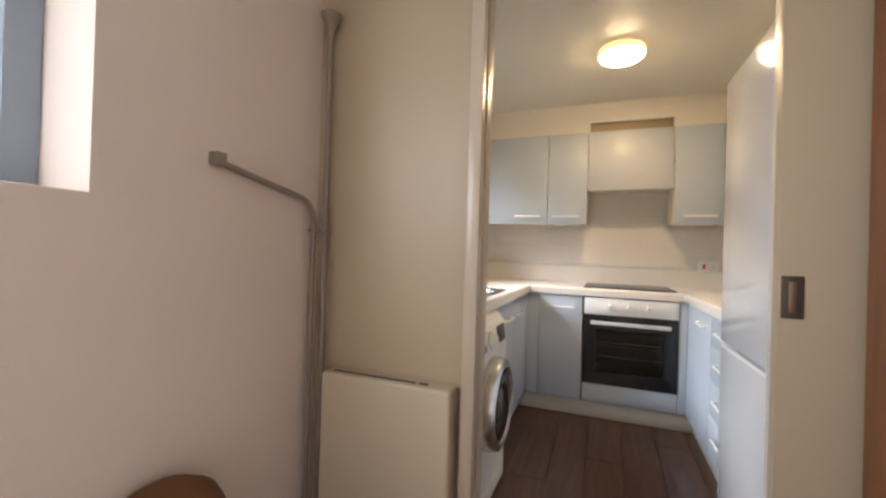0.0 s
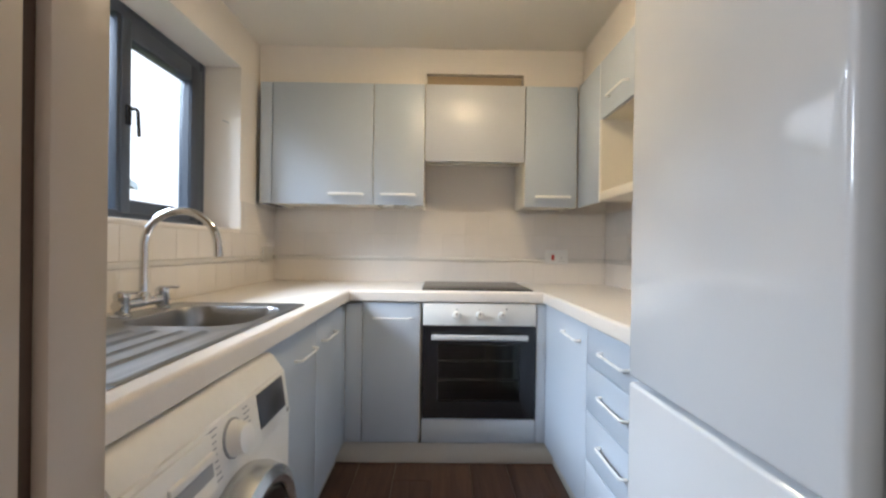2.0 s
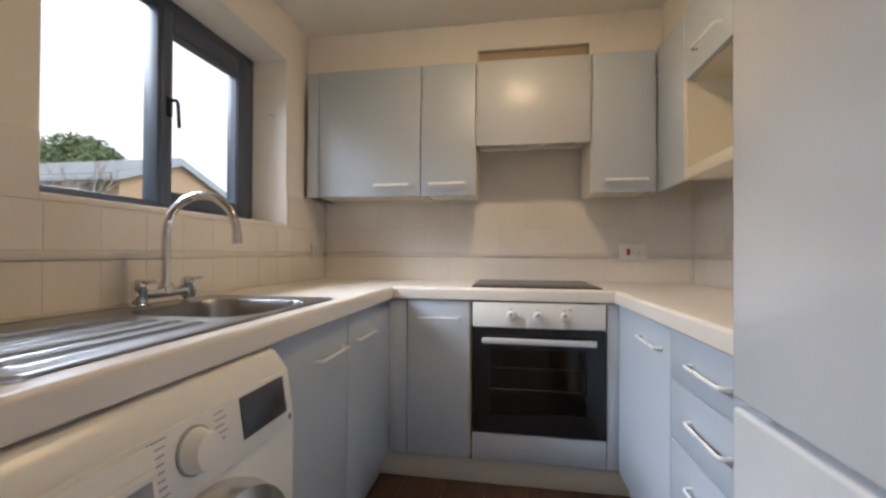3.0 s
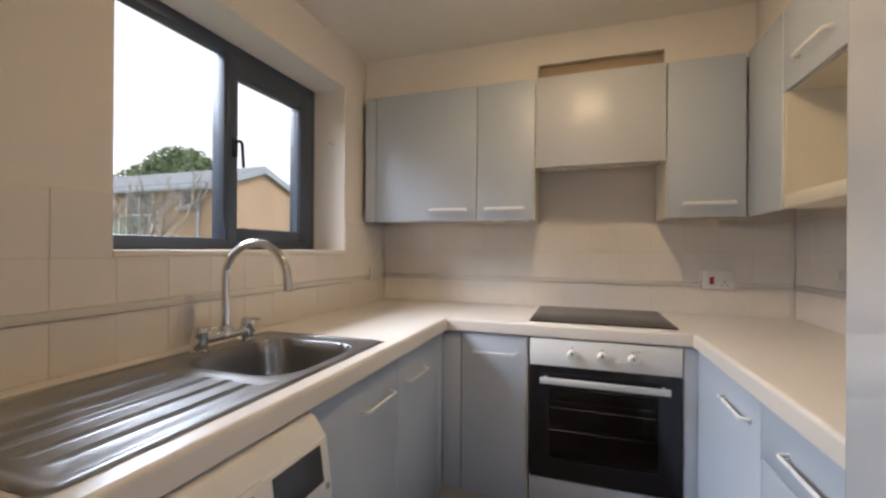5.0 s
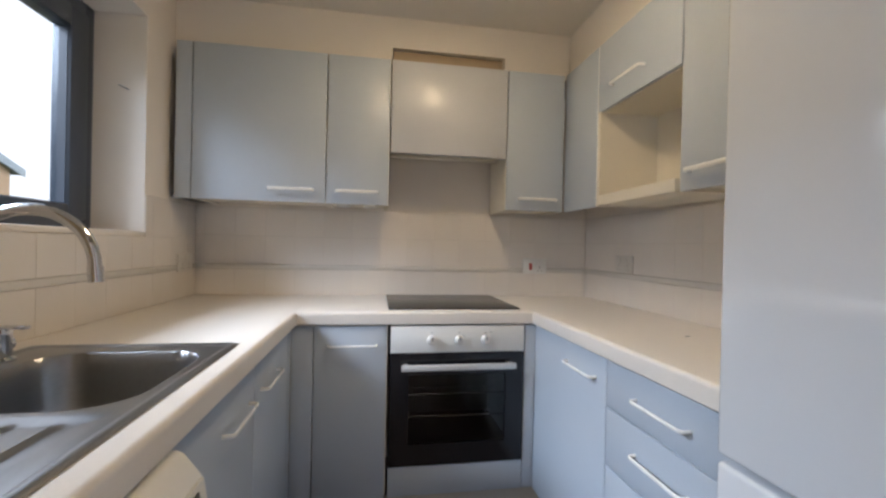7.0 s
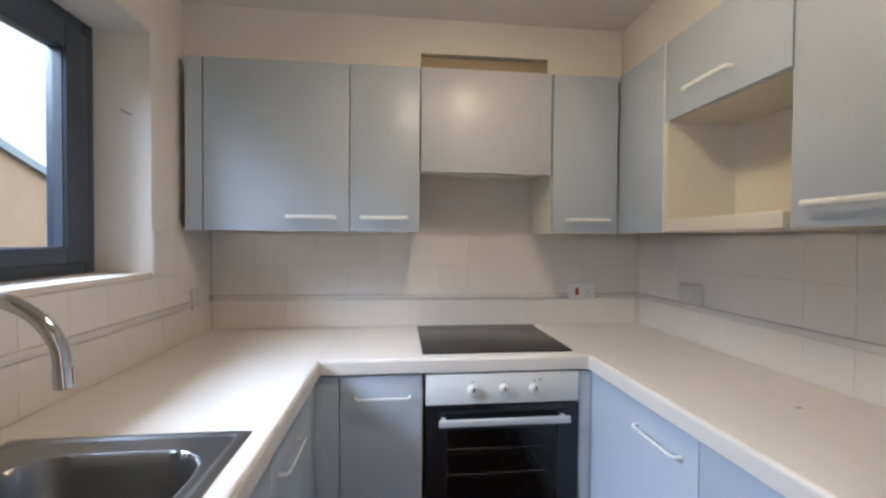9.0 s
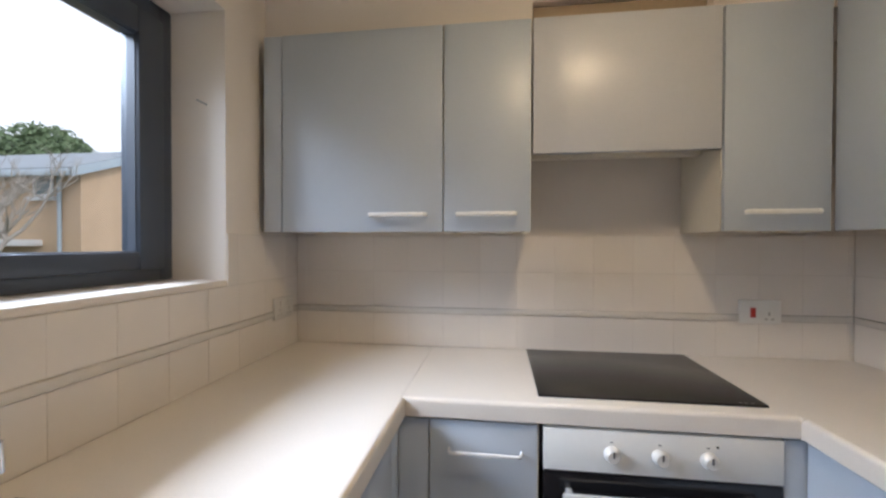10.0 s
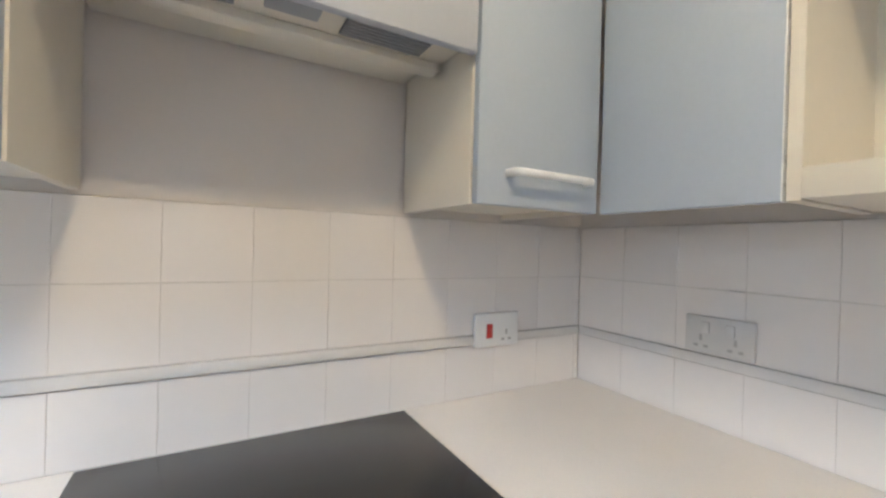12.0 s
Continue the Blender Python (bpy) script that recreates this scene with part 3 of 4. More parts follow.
for y0, y1, hy in ((1.988, 2.488, 2.335), (2.492, 2.928, 2.650)):
    d = part("door", boxes((WB - 0.018, WB, y0, y1, Z0, Z1), bevel=0.0022), BLUE, cab)
    handle(d, (WB, hy, 0.747), (0, 1, 0), (1, 0, 0))
single("filler_panel", boxes((WB - 0.019, WB - 0.001, 2.931, NB + 0.0015, Z0, Z1), bevel=0.002), BLUE, "pale blue corner filler beside the sink cabinet", "panel")
single("filler_panel", boxes((0.602, EB + 0.016, NB + 0.002, NB + 0.02, Z0, Z1), bevel=0.002), BLUE, "pale blue corner filler beside the oven", "panel")
single("end_panel", boxes((WEST + 0.03, WB - 0.004, 1.980, 1.986, 0.0, Z1 + 0.004), bevel=0.002), BLUE, "pale blue end panel beside the washing machine", "panel")
cab = thing("base_cabinet", (0.9, 2.7, 0.1), "pale blue corner base cabinet with one door", "cabinet", GROUP_B)
plain_carcass(cab, EB + 0.041, EAST - 0.03, 2.436, 2.97)
d = part("door", skew(boxes((EB, EB + 0.018, 2.434, NB - 0.003, Z0, Z1), bevel=0.0022)), BLUE, cab)
handle(d, (skewed(EB, 2.590), 2.590, 0.772), (0, 1, 0), (-1, 0, 0))
cab = thing("drawer_cabinet", (0.9, 2.18, 0.1), "pale blue base cabinet with four drawers", "cabinet", GROUP_B)
plain_carcass(cab, EB + 0.041, EAST - 0.03, 1.958, 2.43)
for z0, z1, hz in ((0.700, Z1, 0.772), (0.520, 0.697, 0.617), (0.335, 0.517, 0.440), (Z0, 0.332, 0.258)):
    d = part("drawer", skew(boxes((EB, EB + 0.018, 1.956, 2.431, z0, z1), bevel=0.0022)), BLUE, cab)
    handle(d, (skewed(EB, 2.185), 2.185, hz), (0, 1, 0), (-1, 0, 0))
PLINTH = surface("cream_plinth", (0.52, 0.49, 0.43), 0.5, vary=0.06)
single("plinth", boxes((-0.45, 0.70, NB + 0.012, NB + 0.030, 0.002, 0.108), bevel=0.001), PLINTH, "cream plinth board under base cabinets", "plinth")
single("plinth", boxes((-0.463, -0.445, 1.987, NB + 0.011, 0.002, 0.108), bevel=0.001), PLINTH, "cream plinth board under the sink cabinet", "plinth")
single("plinth", boxes((0.698, 0.716, 1.956, NB + 0.011, 0.002, 0.108), bevel=0.001), PLINTH, "cream plinth board under the drawers", "plinth")

# ---- worktops, with rounded front edges ----
nose = [(0.0, UNDER + 0.004), (0.004, UNDER)] + [(0.10, UNDER), (0.10, WORKTOP)] + [(0.013 - 0.013 * math.sin(a * math.pi / 12), WORKTOP - 0.013 + 0.013 * math.cos(a * math.pi / 12)) for a in range(7)]
BOWL = (-0.832, -0.474, 1.985, 2.368)
top = thing("worktop", (-0.69, 2.4, UNDER), "cream laminate worktop with an inset steel sink", "worktop")
slim = [(min(u, 0.058), v) for u, v in nose]
part("front_edge", prism(bmesh.new(), slim, lambda u, v, w: Vector((-0.378 - u, w, v)), SOUTH + 0.003, 2.99), WORK, top, "rounded cream front edge")
for s in ((WEST + 0.001, -0.436, SOUTH + 0.003, 1.497), (WEST + 0.001, -0.436, 2.434, 2.99), (WEST + 0.001, -0.918, 1.497, 2.434), (WEST + 0.001, -0.392, 2.99, NORTH - 0.001)):
    part("slab", boxes((*s, UNDER, WORKTOP)), WORK, top)
top = thing("worktop", (0.5, 3.2, UNDER), "cream laminate worktop with a black hob", "worktop")
part("front_edge", prism(bmesh.new(), nose, lambda u, v, w: Vector((w, 2.9905 + u, v)), -0.3905, 0.632), WORK, top, "rounded cream front edge")
part("front_edge", prism(bmesh.new(), nose, lambda u, v, w: Vector((0.745 if u > 0.05 else skewed(0.632, w) + u, w, v)), 1.954, 2.985), WORK, top, "rounded cream front edge")
for s in ((-0.3905, 0.745, 3.0905, NORTH - 0.001), (0.745, EAST - 0.001, 1.954, NORTH - 0.001), (0.632, 0.745, 2.985, 3.0905)):
    part("slab", boxes((*s, UNDER, WORKTOP)), WORK, top)

# ---- sink: one pressed sheet ----
SX0, SX1, SY0, SY1 = -0.928, -0.428, 1.485, 2.446


def sink_height(x, y):
    def inside(x0, x1, y0, y1, r):
        cx, cy, hx, hy = (x0 + x1) / 2, (y0 + y1) / 2, (x1 - x0) / 2 - r, (y1 - y0) / 2 - r
        qx, qy = abs(x - cx) - hx, abs(y - cy) - hy
        return r - math.hypot(max(qx, 0), max(qy, 0)) - min(max(qx, qy), 0)
    def ease(v):
        v = min(max(v, 0), 1)
        return v * v * (3 - 2 * v)
    z = 0.9115 + 0.0045 * ease(inside(SX0, SX1, SY0, SY1, 0.03) / 0.008)
    z -= 0.004 * ease((inside(SX0 + 0.016, SX1 - 0.016, SY0 + 0.016, SY1 - 0.016, 0.03)) / 0.01)
    z -= 0.004 * ease((inside(-0.835, -0.462, 1.52, 1.975, 0.02)) / 0.045)
    if 1.53 < y < 1.965:
        for rx in (-0.79, -0.725, -0.66, -0.595, -0.53):
            far = 1.95 - 0.10 * abs(rx + 0.62)
            z += 0.006 * ease(1 - abs(x - rx) / 0.012) * ease((far - y) / 0.02) * ease((y - 1.54) / 0.02)
    d = inside(*BOWL, 0.095)
    z -= 0.125 * ease(d / 0.026) + 0.035 * ease((d - 0.012) / 0.05) + 0.006 * ease((d - 0.05) / 0.12)
    return z


bm = bmesh.new()
NX, NY = 104, 190
grid = [[bm.verts.new((x, y, sink_height(x, y))) for y in np.linspace(SY0, SY1, NY)] for x in np.linspace(SX0, SX1, NX)]
for i in range(NX - 1):
    for j in range(NY - 1):
        bm.faces.new((grid[i][j], grid[i + 1][j], grid[i + 1][j + 1], grid[i][j + 1]))
sink = thing("sink", (-0.68, 1.96, 0.911), "stainless steel sink with a ridged drainer", "sink")
part("basin", bm, STEEL, sink, "brushed stainless steel sheet")
part("drain", lathe(bmesh.new(), [(0.042, 0.0), (0.042, 0.003), (0.034, 0.004), (0.03, 0.001), (0.012, 0.0)], (-0.65, 2.175, 0.7475)), CHROME, sink, "chrome waste")

# ---- tap ----
tap = thing("kitchen_tap", (-0.872, 2.19, 0.912), "chrome swan-neck mixer tap with two levers", "tap")
TX, TY = -0.885, 2.203
bm = tube(bmesh.new(), [(TX, TY - 0.115, 0.948), (TX, TY + 0.115, 0.948)], 0.016)
part("bridge", bm, CHROME, tap)
R = 0.117
dx, dy = 0.998, 0.06
pts = [(TX, TY, 0.94), (TX, TY, 1.06), (TX, TY, 1.131)] + [(TX + dx * R * (1 - math.cos(a)), TY + dy * R * (1 - math.cos(a)), 1.131 + R * math.sin(a)) for a in [math.pi * k / 18 for k in range(1, 18)]]
pts += [(TX + dx * 2 * R, TY + dy * 2 * R, 1.128)]
part("spout", tube(bmesh.new(), pts, 0.0125, 18), CHROME, tap)
bm = rod(bmesh.new(), (TX + dx * 2 * R, TY + dy * 2 * R, 1.130), (TX + dx * 2.02 * R, TY + dy * 2.02 * R, 1.098), 0.0145, 18)
part("nozzle", bm, CHROME, tap)
part("spout_collar", lathe(bmesh.new(), [(0.022, 0.0), (0.022, 0.02), (0.015, 0.035)], (TX, TY, 0.945)), CHROME, tap)
for s in (-1, 1):
    y = TY + s * 0.092
    part("pillar", lathe(bmesh.new(), [(0.028, 0.0), (0.028, 0.006), (0.020, 0.012), (0.0215, 0.016), (0.0215, 0.060), (0.0225, 0.066), (0.019, 0.076)], (TX, y, 0.911)), CHROME, tap)
    bm = boxes((TX - 0.010, TX + 0.055, y - 0.010, y + 0.010, 0.984, 0.992), bevel=0.003)
    rod(bm, (TX, y, 0.974), (TX, y, 0.988), 0.013)
    part("lever", bm, CHROME, tap)

# ---- oven ----
oven = thing("oven", (0.3, 3.25, 0.115), "built-in single oven with black glass door", "oven")
part("casing", boxes((0.005, 0.595, NB + 0.475, NB + 0.485, 0.245, 0.835), (0.005, 0.03, NB + 0.03, NB + 0.475, 0.245, 0.835), (0.57, 0.595, NB + 0.03, NB + 0.475, 0.245, 0.835),
                     (0.03, 0.57, NB + 0.03, NB + 0.475, 0.245, 0.285), (0.03, 0.57, NB + 0.03, NB + 0.475, 0.70, 0.835)), CAVITY, oven, "dark enamelled oven cavity")
panel = part("control_panel", boxes((0.004, 0.597, NB - 0.006, NB + 0.02, 0.732, 0.847), bevel=0.003), WHITEPL, oven, "white control panel")
for x in (0.180, 0.300, 0.418):
    k = part("knob", lathe(bmesh.new(), [(0.020, 0.0), (0.021, -0.006), (0.0185, -0.022), (0.015, -0.026)], (x, NB - 0.006, 0.787), "y"), KNOB, panel, "grey-white control knob")
    part("pointer", boxes((x - 0.0022, x + 0.0022, NB - 0.0335, NB - 0.0315, 0.787, 0.803)), DARKGREY, k)
    part("mark", boxes((x - 0.004, x + 0.004, NB - 0.0068, NB - 0.0055, 0.815, 0.818)), DARKGREY, panel)
part("indicator", boxes((0.438, 0.443, NB - 0.0075, NB - 0.0055, 0.818, 0.823)), BLACK, panel)
def ring_frame(outer, inner, y0, y1):
    """One flat frame with a hole through it, in the x-z plane."""
    bm = bmesh.new()
    loops = [[bm.verts.new((x, y, z)) for x, z in ((q[0], q[2]), (q[1], q[2]), (q[1], q[3]), (q[0], q[3]))] for q in (outer, inner) for y in (y0, y1)]
    of, ob, nf, nb = loops
    for k in range(4):
        m = (k + 1) % 4
        for quad in ((of[k], of[m], nf[m], nf[k]), (ob[m], ob[k], nb[k], nb[m]), (of[m], of[k], ob[k], ob[m]), (nf[k], nf[m], nb[m], nb[k])):
            bm.faces.new(quad)
    bmesh.ops.bevel(bm, geom=bm.edges[:], offset=0.002, segments=2, affect="EDGES")
    return bm


od = part("door", ring_frame((0.004, 0.597, 0.245, 0.727), (0.085, 0.515, 0.335, 0.635), NB - 0.004, NB + 0.022), BLACK, oven, "black glass oven door")
part("pane", boxes((0.086, 0.514, NB + 0.0, NB + 0.004, 0.336, 0.634)), OVENGLASS, od, "smoked glass pane")
bm = boxes((0.050, 0.550, NB - 0.046, NB - 0.034, 0.663, 0.690), bevel=0.004)
for x in (0.07, 0.53):
    box(bm, x - 0.008, x + 0.008, NB - 0.036, NB - 0.003, 0.668, 0.685, bevel=0.002)
part("handle", bm, surface("pale_metal_handle", (0.66, 0.66, 0.64), 0.32, metal=0.4, vary=0.03), od, "pale metal bar handle")
for z in (0.43, 0.53):
    bm = bmesh.new()
    for y in (NB + 0.06, NB + 0.44):
        rod(bm, (0.035, y, z), (0.565, y, z), 0.004, 8)
    for k in range(12):
        rod(bm, (0.06 + k * 0.043, NB + 0.06, z), (0.06 + k * 0.043, NB + 0.44, z), 0.002, 6)
    part("rack", bm, CHROME, oven, "steel wire rack")
part("lower_panel", boxes((0.002, 0.599, NB, NB + 0.018, Z0, 0.241), bevel=0.0022), BLUE, oven, "pale blue panel below the oven")

# ---- hob ----
hob = thing("hob", (0.293, 3.3, 0.911), "black ceramic hob set into the worktop", "hob")
hg = part("glass_top", boxes((-0.006, 0.592, 3.046, 3.558, 0.9085, 0.9165), bevel=0.002), HOBGLASS, hob)
for k in range(3):
    part("control_mark", boxes((0.525 + k * 0.015, 0.531 + k * 0.015, 3.058, 3.061, 0.9164, 0.9167)), KNOB, hg)

# ---- washing machine ----
WF = -0.323
wm = thing("washing_machine", (-0.60, 1.68, 0.0), "white front-loading washing machine under the worktop", "washing machine")


def leant(bm):
    """Leans what lies on the control panel back with it."""
    for v in bm.verts:
        if v.co.z > 0.685:
            v.co.x -= 0.15 * (v.co.z - 0.685)
    return bm


side = [(-0.90, 0.015), (WF - 0.006, 0.015), (WF, 0.021), (WF, 0.685), (WF - 0.018, 0.803), (WF - 0.046, 0.840), (WF - 0.056, 0.846), (-0.90, 0.846)]
bm = prism(bmesh.new(), side, lambda u, v, w: Vector((u, w, v)), 1.380, 1.977)
bmesh.ops.bevel(bm, geom=[e for e in bm.edges if abs(e.verts[0].co.y - e.verts[1].co.y) < 1e-5], offset=0.005, segments=2, affect="EDGES")
wb = part("body", bm, WHITEPL, wm, "white enamelled body")
cp = part("control_panel", leant(boxes((WF - 0.004, WF + 0.006, 1.392, 1.967, 0.687, 0.803), bevel=0.003)), WHITEPL, wm, "white control panel")
part("display", leant(boxes((WF + 0.004, WF + 0.0085, 1.790, 1.938, 0.716, 0.794), bevel=0.001)), DARKGREY, cp, "dark display")
dial = part("dial", leant(lathe(bmesh.new(), [(0.036, 0.0), (0.035, 0.004), (0.033, 0.012), (0.029, 0.030), (0.025, 0.032)], (WF + 0.006, 1.672, 0.752), "x", 40)), WHITEPL, cp, "white programme dial")
part("dial_ring", leant(lathe(bmesh.new(), [(0.0385, 0.0), (0.0385, 0.003), (0.0365, 0.0045)], (WF + 0.0055, 1.672, 0.752), "x", 40)), GREYSEAL, dial, "grey ring round the dial")
for k in range(9):
    lift = 0.702 + k * 0.0115
    away = 0.048 + 0.012 * math.cos((k - 4) * 0.33)
    part("mark", leant(boxes((WF + 0.0055, WF + 0.0069, 1.672 - away - 0.024 - 0.005 * (k % 3), 1.672 - away, lift, lift + 0.0022))), GREYSEAL, cp)
for k in range(5):
    lift = 0.742 + k * 0.0115
    part("mark", leant(boxes((WF + 0.0055, WF + 0.0069, 1.722, 1.744 + 0.006 * (k % 2), lift, lift + 0.0022))), GREYSEAL, cp)
part("start_button", leant(lathe(bmesh.new(), [(0.007, 0.0), (0.0065, 0.002)], (WF + 0.0055, 1.950, 0.700), "x", 16)), GREYSEAL, cp, "small grey button")
dr = part("detergent_drawer", leant(boxes((WF + 0.004, WF + 0.011, 1.402, 1.596, 0.697, 0.795), bevel=0.003)), WHITEPL, wm, "white detergent drawer")
# A flat grey plate stands for the shaded hollow under the pull.
part("grip", leant(boxes((WF + 0.0105, WF + 0.0122, 1.470, 1.586, 0.722, 0.752), bevel=0.001)), GREYSEAL, dr, "finger recess, its shade drawn as a grey plate")
part("pull", leant(boxes((WF + 0.010, WF + 0.019, 1.466, 1.590, 0.752, 0.766), bevel=0.003)), WHITEPL, dr, "white pull lip")
for y in (1.42, 1.455):
    part("stud", lathe(bmesh.new(), [(0.008, 0), (0.007, 0.004)], (WF, y, 0.66), "x", 16), GREYSEAL, wm)
PY, PZ = 1.682, 0.478
pd = part("porthole", lathe(bmesh.new(), [(0.200, 0.0), (0.202, 0.024), (0.193, 0.056), (0.172, 0.066), (0.158, 0.062), (0.150, 0.044)], (WF, PY, PZ), "x", 56), RING, wm, "satin porthole ring")
part("glass", lathe(bmesh.new(), [(0.157, 0.039), (0.152, 0.056), (0.120, 0.062), (0.08, 0.046), (0.02, 0.038)], (WF, PY, PZ), "x", 48), BLACK, pd, "dark bulging porthole glass")
part("kick_panel", boxes((WF - 0.006, WF + 0.003, 1.388, 1.970, 0.03, 0.11), bevel=0.002), WHITEPL, wm)

# ---- fridge-freezer ----
fr = thing("fridge_freezer", (0.9, 1.64, 0.0), "tall glossy white fridge-freezer with two doors", "fridge")
part("body", boxes((0.662, EAST - 0.02, 1.372, 1.935, 0.03, 1.878), bevel=0.006), FRIDGE, fr)
part("seal", boxes((0.650, 0.663, 1.374, 1.930, 0.05, 1.872)), GREYSEAL, fr, "grey door seal")
part("fridge_door", boxes((0.597, 0.652, 1.364, 1.943, 0.803, 1.886), bevel=0.010, seg=4), FRIDGE, fr, "glossy white upper door")
part("freezer_door", boxes((0.597, 0.652, 1.364, 1.943, 0.045, 0.790), bevel=0.010, seg=4), FRIDGE, fr, "glossy white lower door")
for x in (0.72, 1.12):
    for y in (1.39, 1.89):
        part("foot", rod(bmesh.new(), (x, y, 0.0), (x, y, 0.032), 0.018), DARKGREY, fr)

fr.rotation_euler.z = radians(0.9)

# ---- ceiling light ----
LX, LY = 0.190, 2.475
lamp = thing("ceiling_light", (LX, LY, 2.27), "round opal flush ceiling light, switched on", "ceiling light")
part("base", lathe(bmesh.new(), [(0.122, 0.0), (0.127, -0.006), (0.130, -0.030), (0.128, -0.036), (0.117, -0.036)], (LX, LY, TOP)), LAMPRIM, lamp, "dimly glowing base ring")
part("diffuser", lathe(bmesh.new(), [(0.119, 0.0), (0.119, -0.004), (0.112, -0.014), (0.095, -0.023), (0.065, -0.030), (0.03, -0.033)], (LX, LY, TOP - 0.0345), sides=48), LAMPGLASS, lamp, "glowing opal diffuser")


# ---- sockets ----
def socket(at, axis, width, height, label, red=False, plastic=None):
    """A double wall plate; axis is the direction that it faces."""
    s = thing("wall_socket", at, label, "socket")
    a = Vector(at)
    def span(u0, u1, d0, d1, z0, z1):
        if axis == "y":
            return (a.x + u0, a.x + u1, a.y - d1, a.y - d0, a.z + z0, a.z + z1)
        sgn = 1 if axis == "x" else -1
        ds = sorted((a.x + sgn * d0, a.x + sgn * d1))
        return (*ds, a.y + u0, a.y + u1, a.z + z0, a.z + z1)
    h = width / 2
    plate = part("plate", boxes(span(-h, h, 0.0, 0.011, 0, height), bevel=0.003), plastic or WHITEPL, s, "plastic plate")
    for k in ((-0.36,) if red else (-0.36, 0.36)):
        part("rocker", boxes(span(h * k - 0.009 if not red else -0.036, h * k + 0.009 if not red else -0.018, 0.011, 0.015, height * (0.26 if red else 0.55), height * (0.68 if red else 0.85)), bevel=0.001), RED if red else (plastic or WHITEPL), plate, "red rocker switch" if red else "white rocker switch")
    for cx in ((h * 0.42,) if red else (-h * 0.5, h * 0.5)):
        for du, dz, w, t in ((0, 0.42, 0.003, 0.007), (-0.011, 0.2, 0.005, 0.003), (0.011, 0.2, 0.005, 0.003)):
            part("slot", boxes(span(cx + du - w, cx + du + w, 0.0105, 0.0118, height * dz - t, height * dz + t)), SLOT, plate)
    return s


socket((0.866, NORTH - 0.0005, 1.042), "y", 0.145, 0.09, "white cooker switch and socket with a red rocker", True)
socket((EAST - 0.0005, 3.165, 1.078), "-x", 0.145, 0.086, "dull grey double socket on the tiled wall", plastic=SOCKETGREY)
socket((WEST + 0.0005, 3.44, 1.040), "x", 0.145, 0.086, "dull grey double socket beside the window", plastic=SOCKETGREY)
single("paper_scrap", boxes((0.950, 0.965, 2.448, 2.456, 0.9102, 0.9125), bevel=0.001), GREYSEAL, "small grey scrap on the worktop", "scrap")


# ---- a small thing low in the hall corner ----
bin_top = thing("waste_bin", (-0.785, 0.56, 0.0), "round-topped brown bin against the hall wall", "bin")
part("body", lathe(bmesh.new(), [(0.095, 0.0), (0.10, 0.01), (0.112, 0.495), (0.110, 0.50)], (-0.785, 0.56, 0.0)), BROWN, bin_top)
part("lid", lathe(bmesh.new(), [(0.114, 0.0), (0.114, 0.02), (0.095, 0.055), (0.055, 0.078), (0.01, 0.086)], (-0.785, 0.56, 0.497)), BROWN, bin_top, "domed brown lid")
single("wall_hook", rod(bmesh.new(), (-1.106, 3.0965, 1.816), (-1.070, 3.0965, 1.799), 0.0025, 8), GREYSEAL, "tiny grey hook on the white window reveal", "hook")


# ---- outside ----
tagged(finish("ground", boxes((-400, 400, -400, 400, -2.75, -2.7)), GRASS, 0), "grass ground around the buildings", "ground", kind="structure")
HX0, HX1, HY0, HY1, EAVE, RIDGE = -26.0, -11.3, 11.56, 15.96, 3.32, 4.12
house = thing("house", (-18.6, 13.76, -2.7), "buff brick two-storey house with a shallow gable roof", "house")
gable = [(HY0, -2.7), (HY1, -2.7), (HY1, EAVE), (13.76, RIDGE), (HY0, EAVE)]
part("wall", prism(bmesh.new(), gable, lambda u, v, w: Vector((w, u, v)), HX0, HX1), BRICK, house)
slab = [(HY0 - 0.35, EAVE - 0.16), (13.76, RIDGE), (HY1 + 0.35, EAVE - 0.16), (HY1 + 0.35, EAVE + 0.04), (13.76, RIDGE + 0.22), (HY0 - 0.35, EAVE + 0.04)]
roof = part("roof", prism(bmesh.new(), slab, lambda u, v, w: Vector((w, u, v)), HX0 - 0.2, HX1 + 0.12), ROOF, house)
edge = [(HY0 - 0.36, EAVE - 0.22), (13.76, RIDGE - 0.05), (HY1 + 0.36, EAVE - 0.22), (HY1 + 0.36, EAVE + 0.02), (13.76, RIDGE + 0.19), (HY0 - 0.36, EAVE + 0.02)]
part("bargeboard", prism(bmesh.new(), edge, lambda u, v, w: Vector((w, u, v)), HX1 + 0.12, HX1 + 0.16), FASCIA, roof, "grey bargeboard")
part("gutter", boxes((HX0, HX1 + 0.1, HY0 - 0.47, HY0 - 0.36, EAVE - 0.20, EAVE - 0.02), bevel=0.02), FASCIA, roof, "grey gutter")
part("downpipe", rod(bmesh.new(), (-11.9, HY0 - 0.06, -2.7), (-11.9, HY0 - 0.06, EAVE - 0.1), 0.05), FASCIA, house, "grey downpipe")


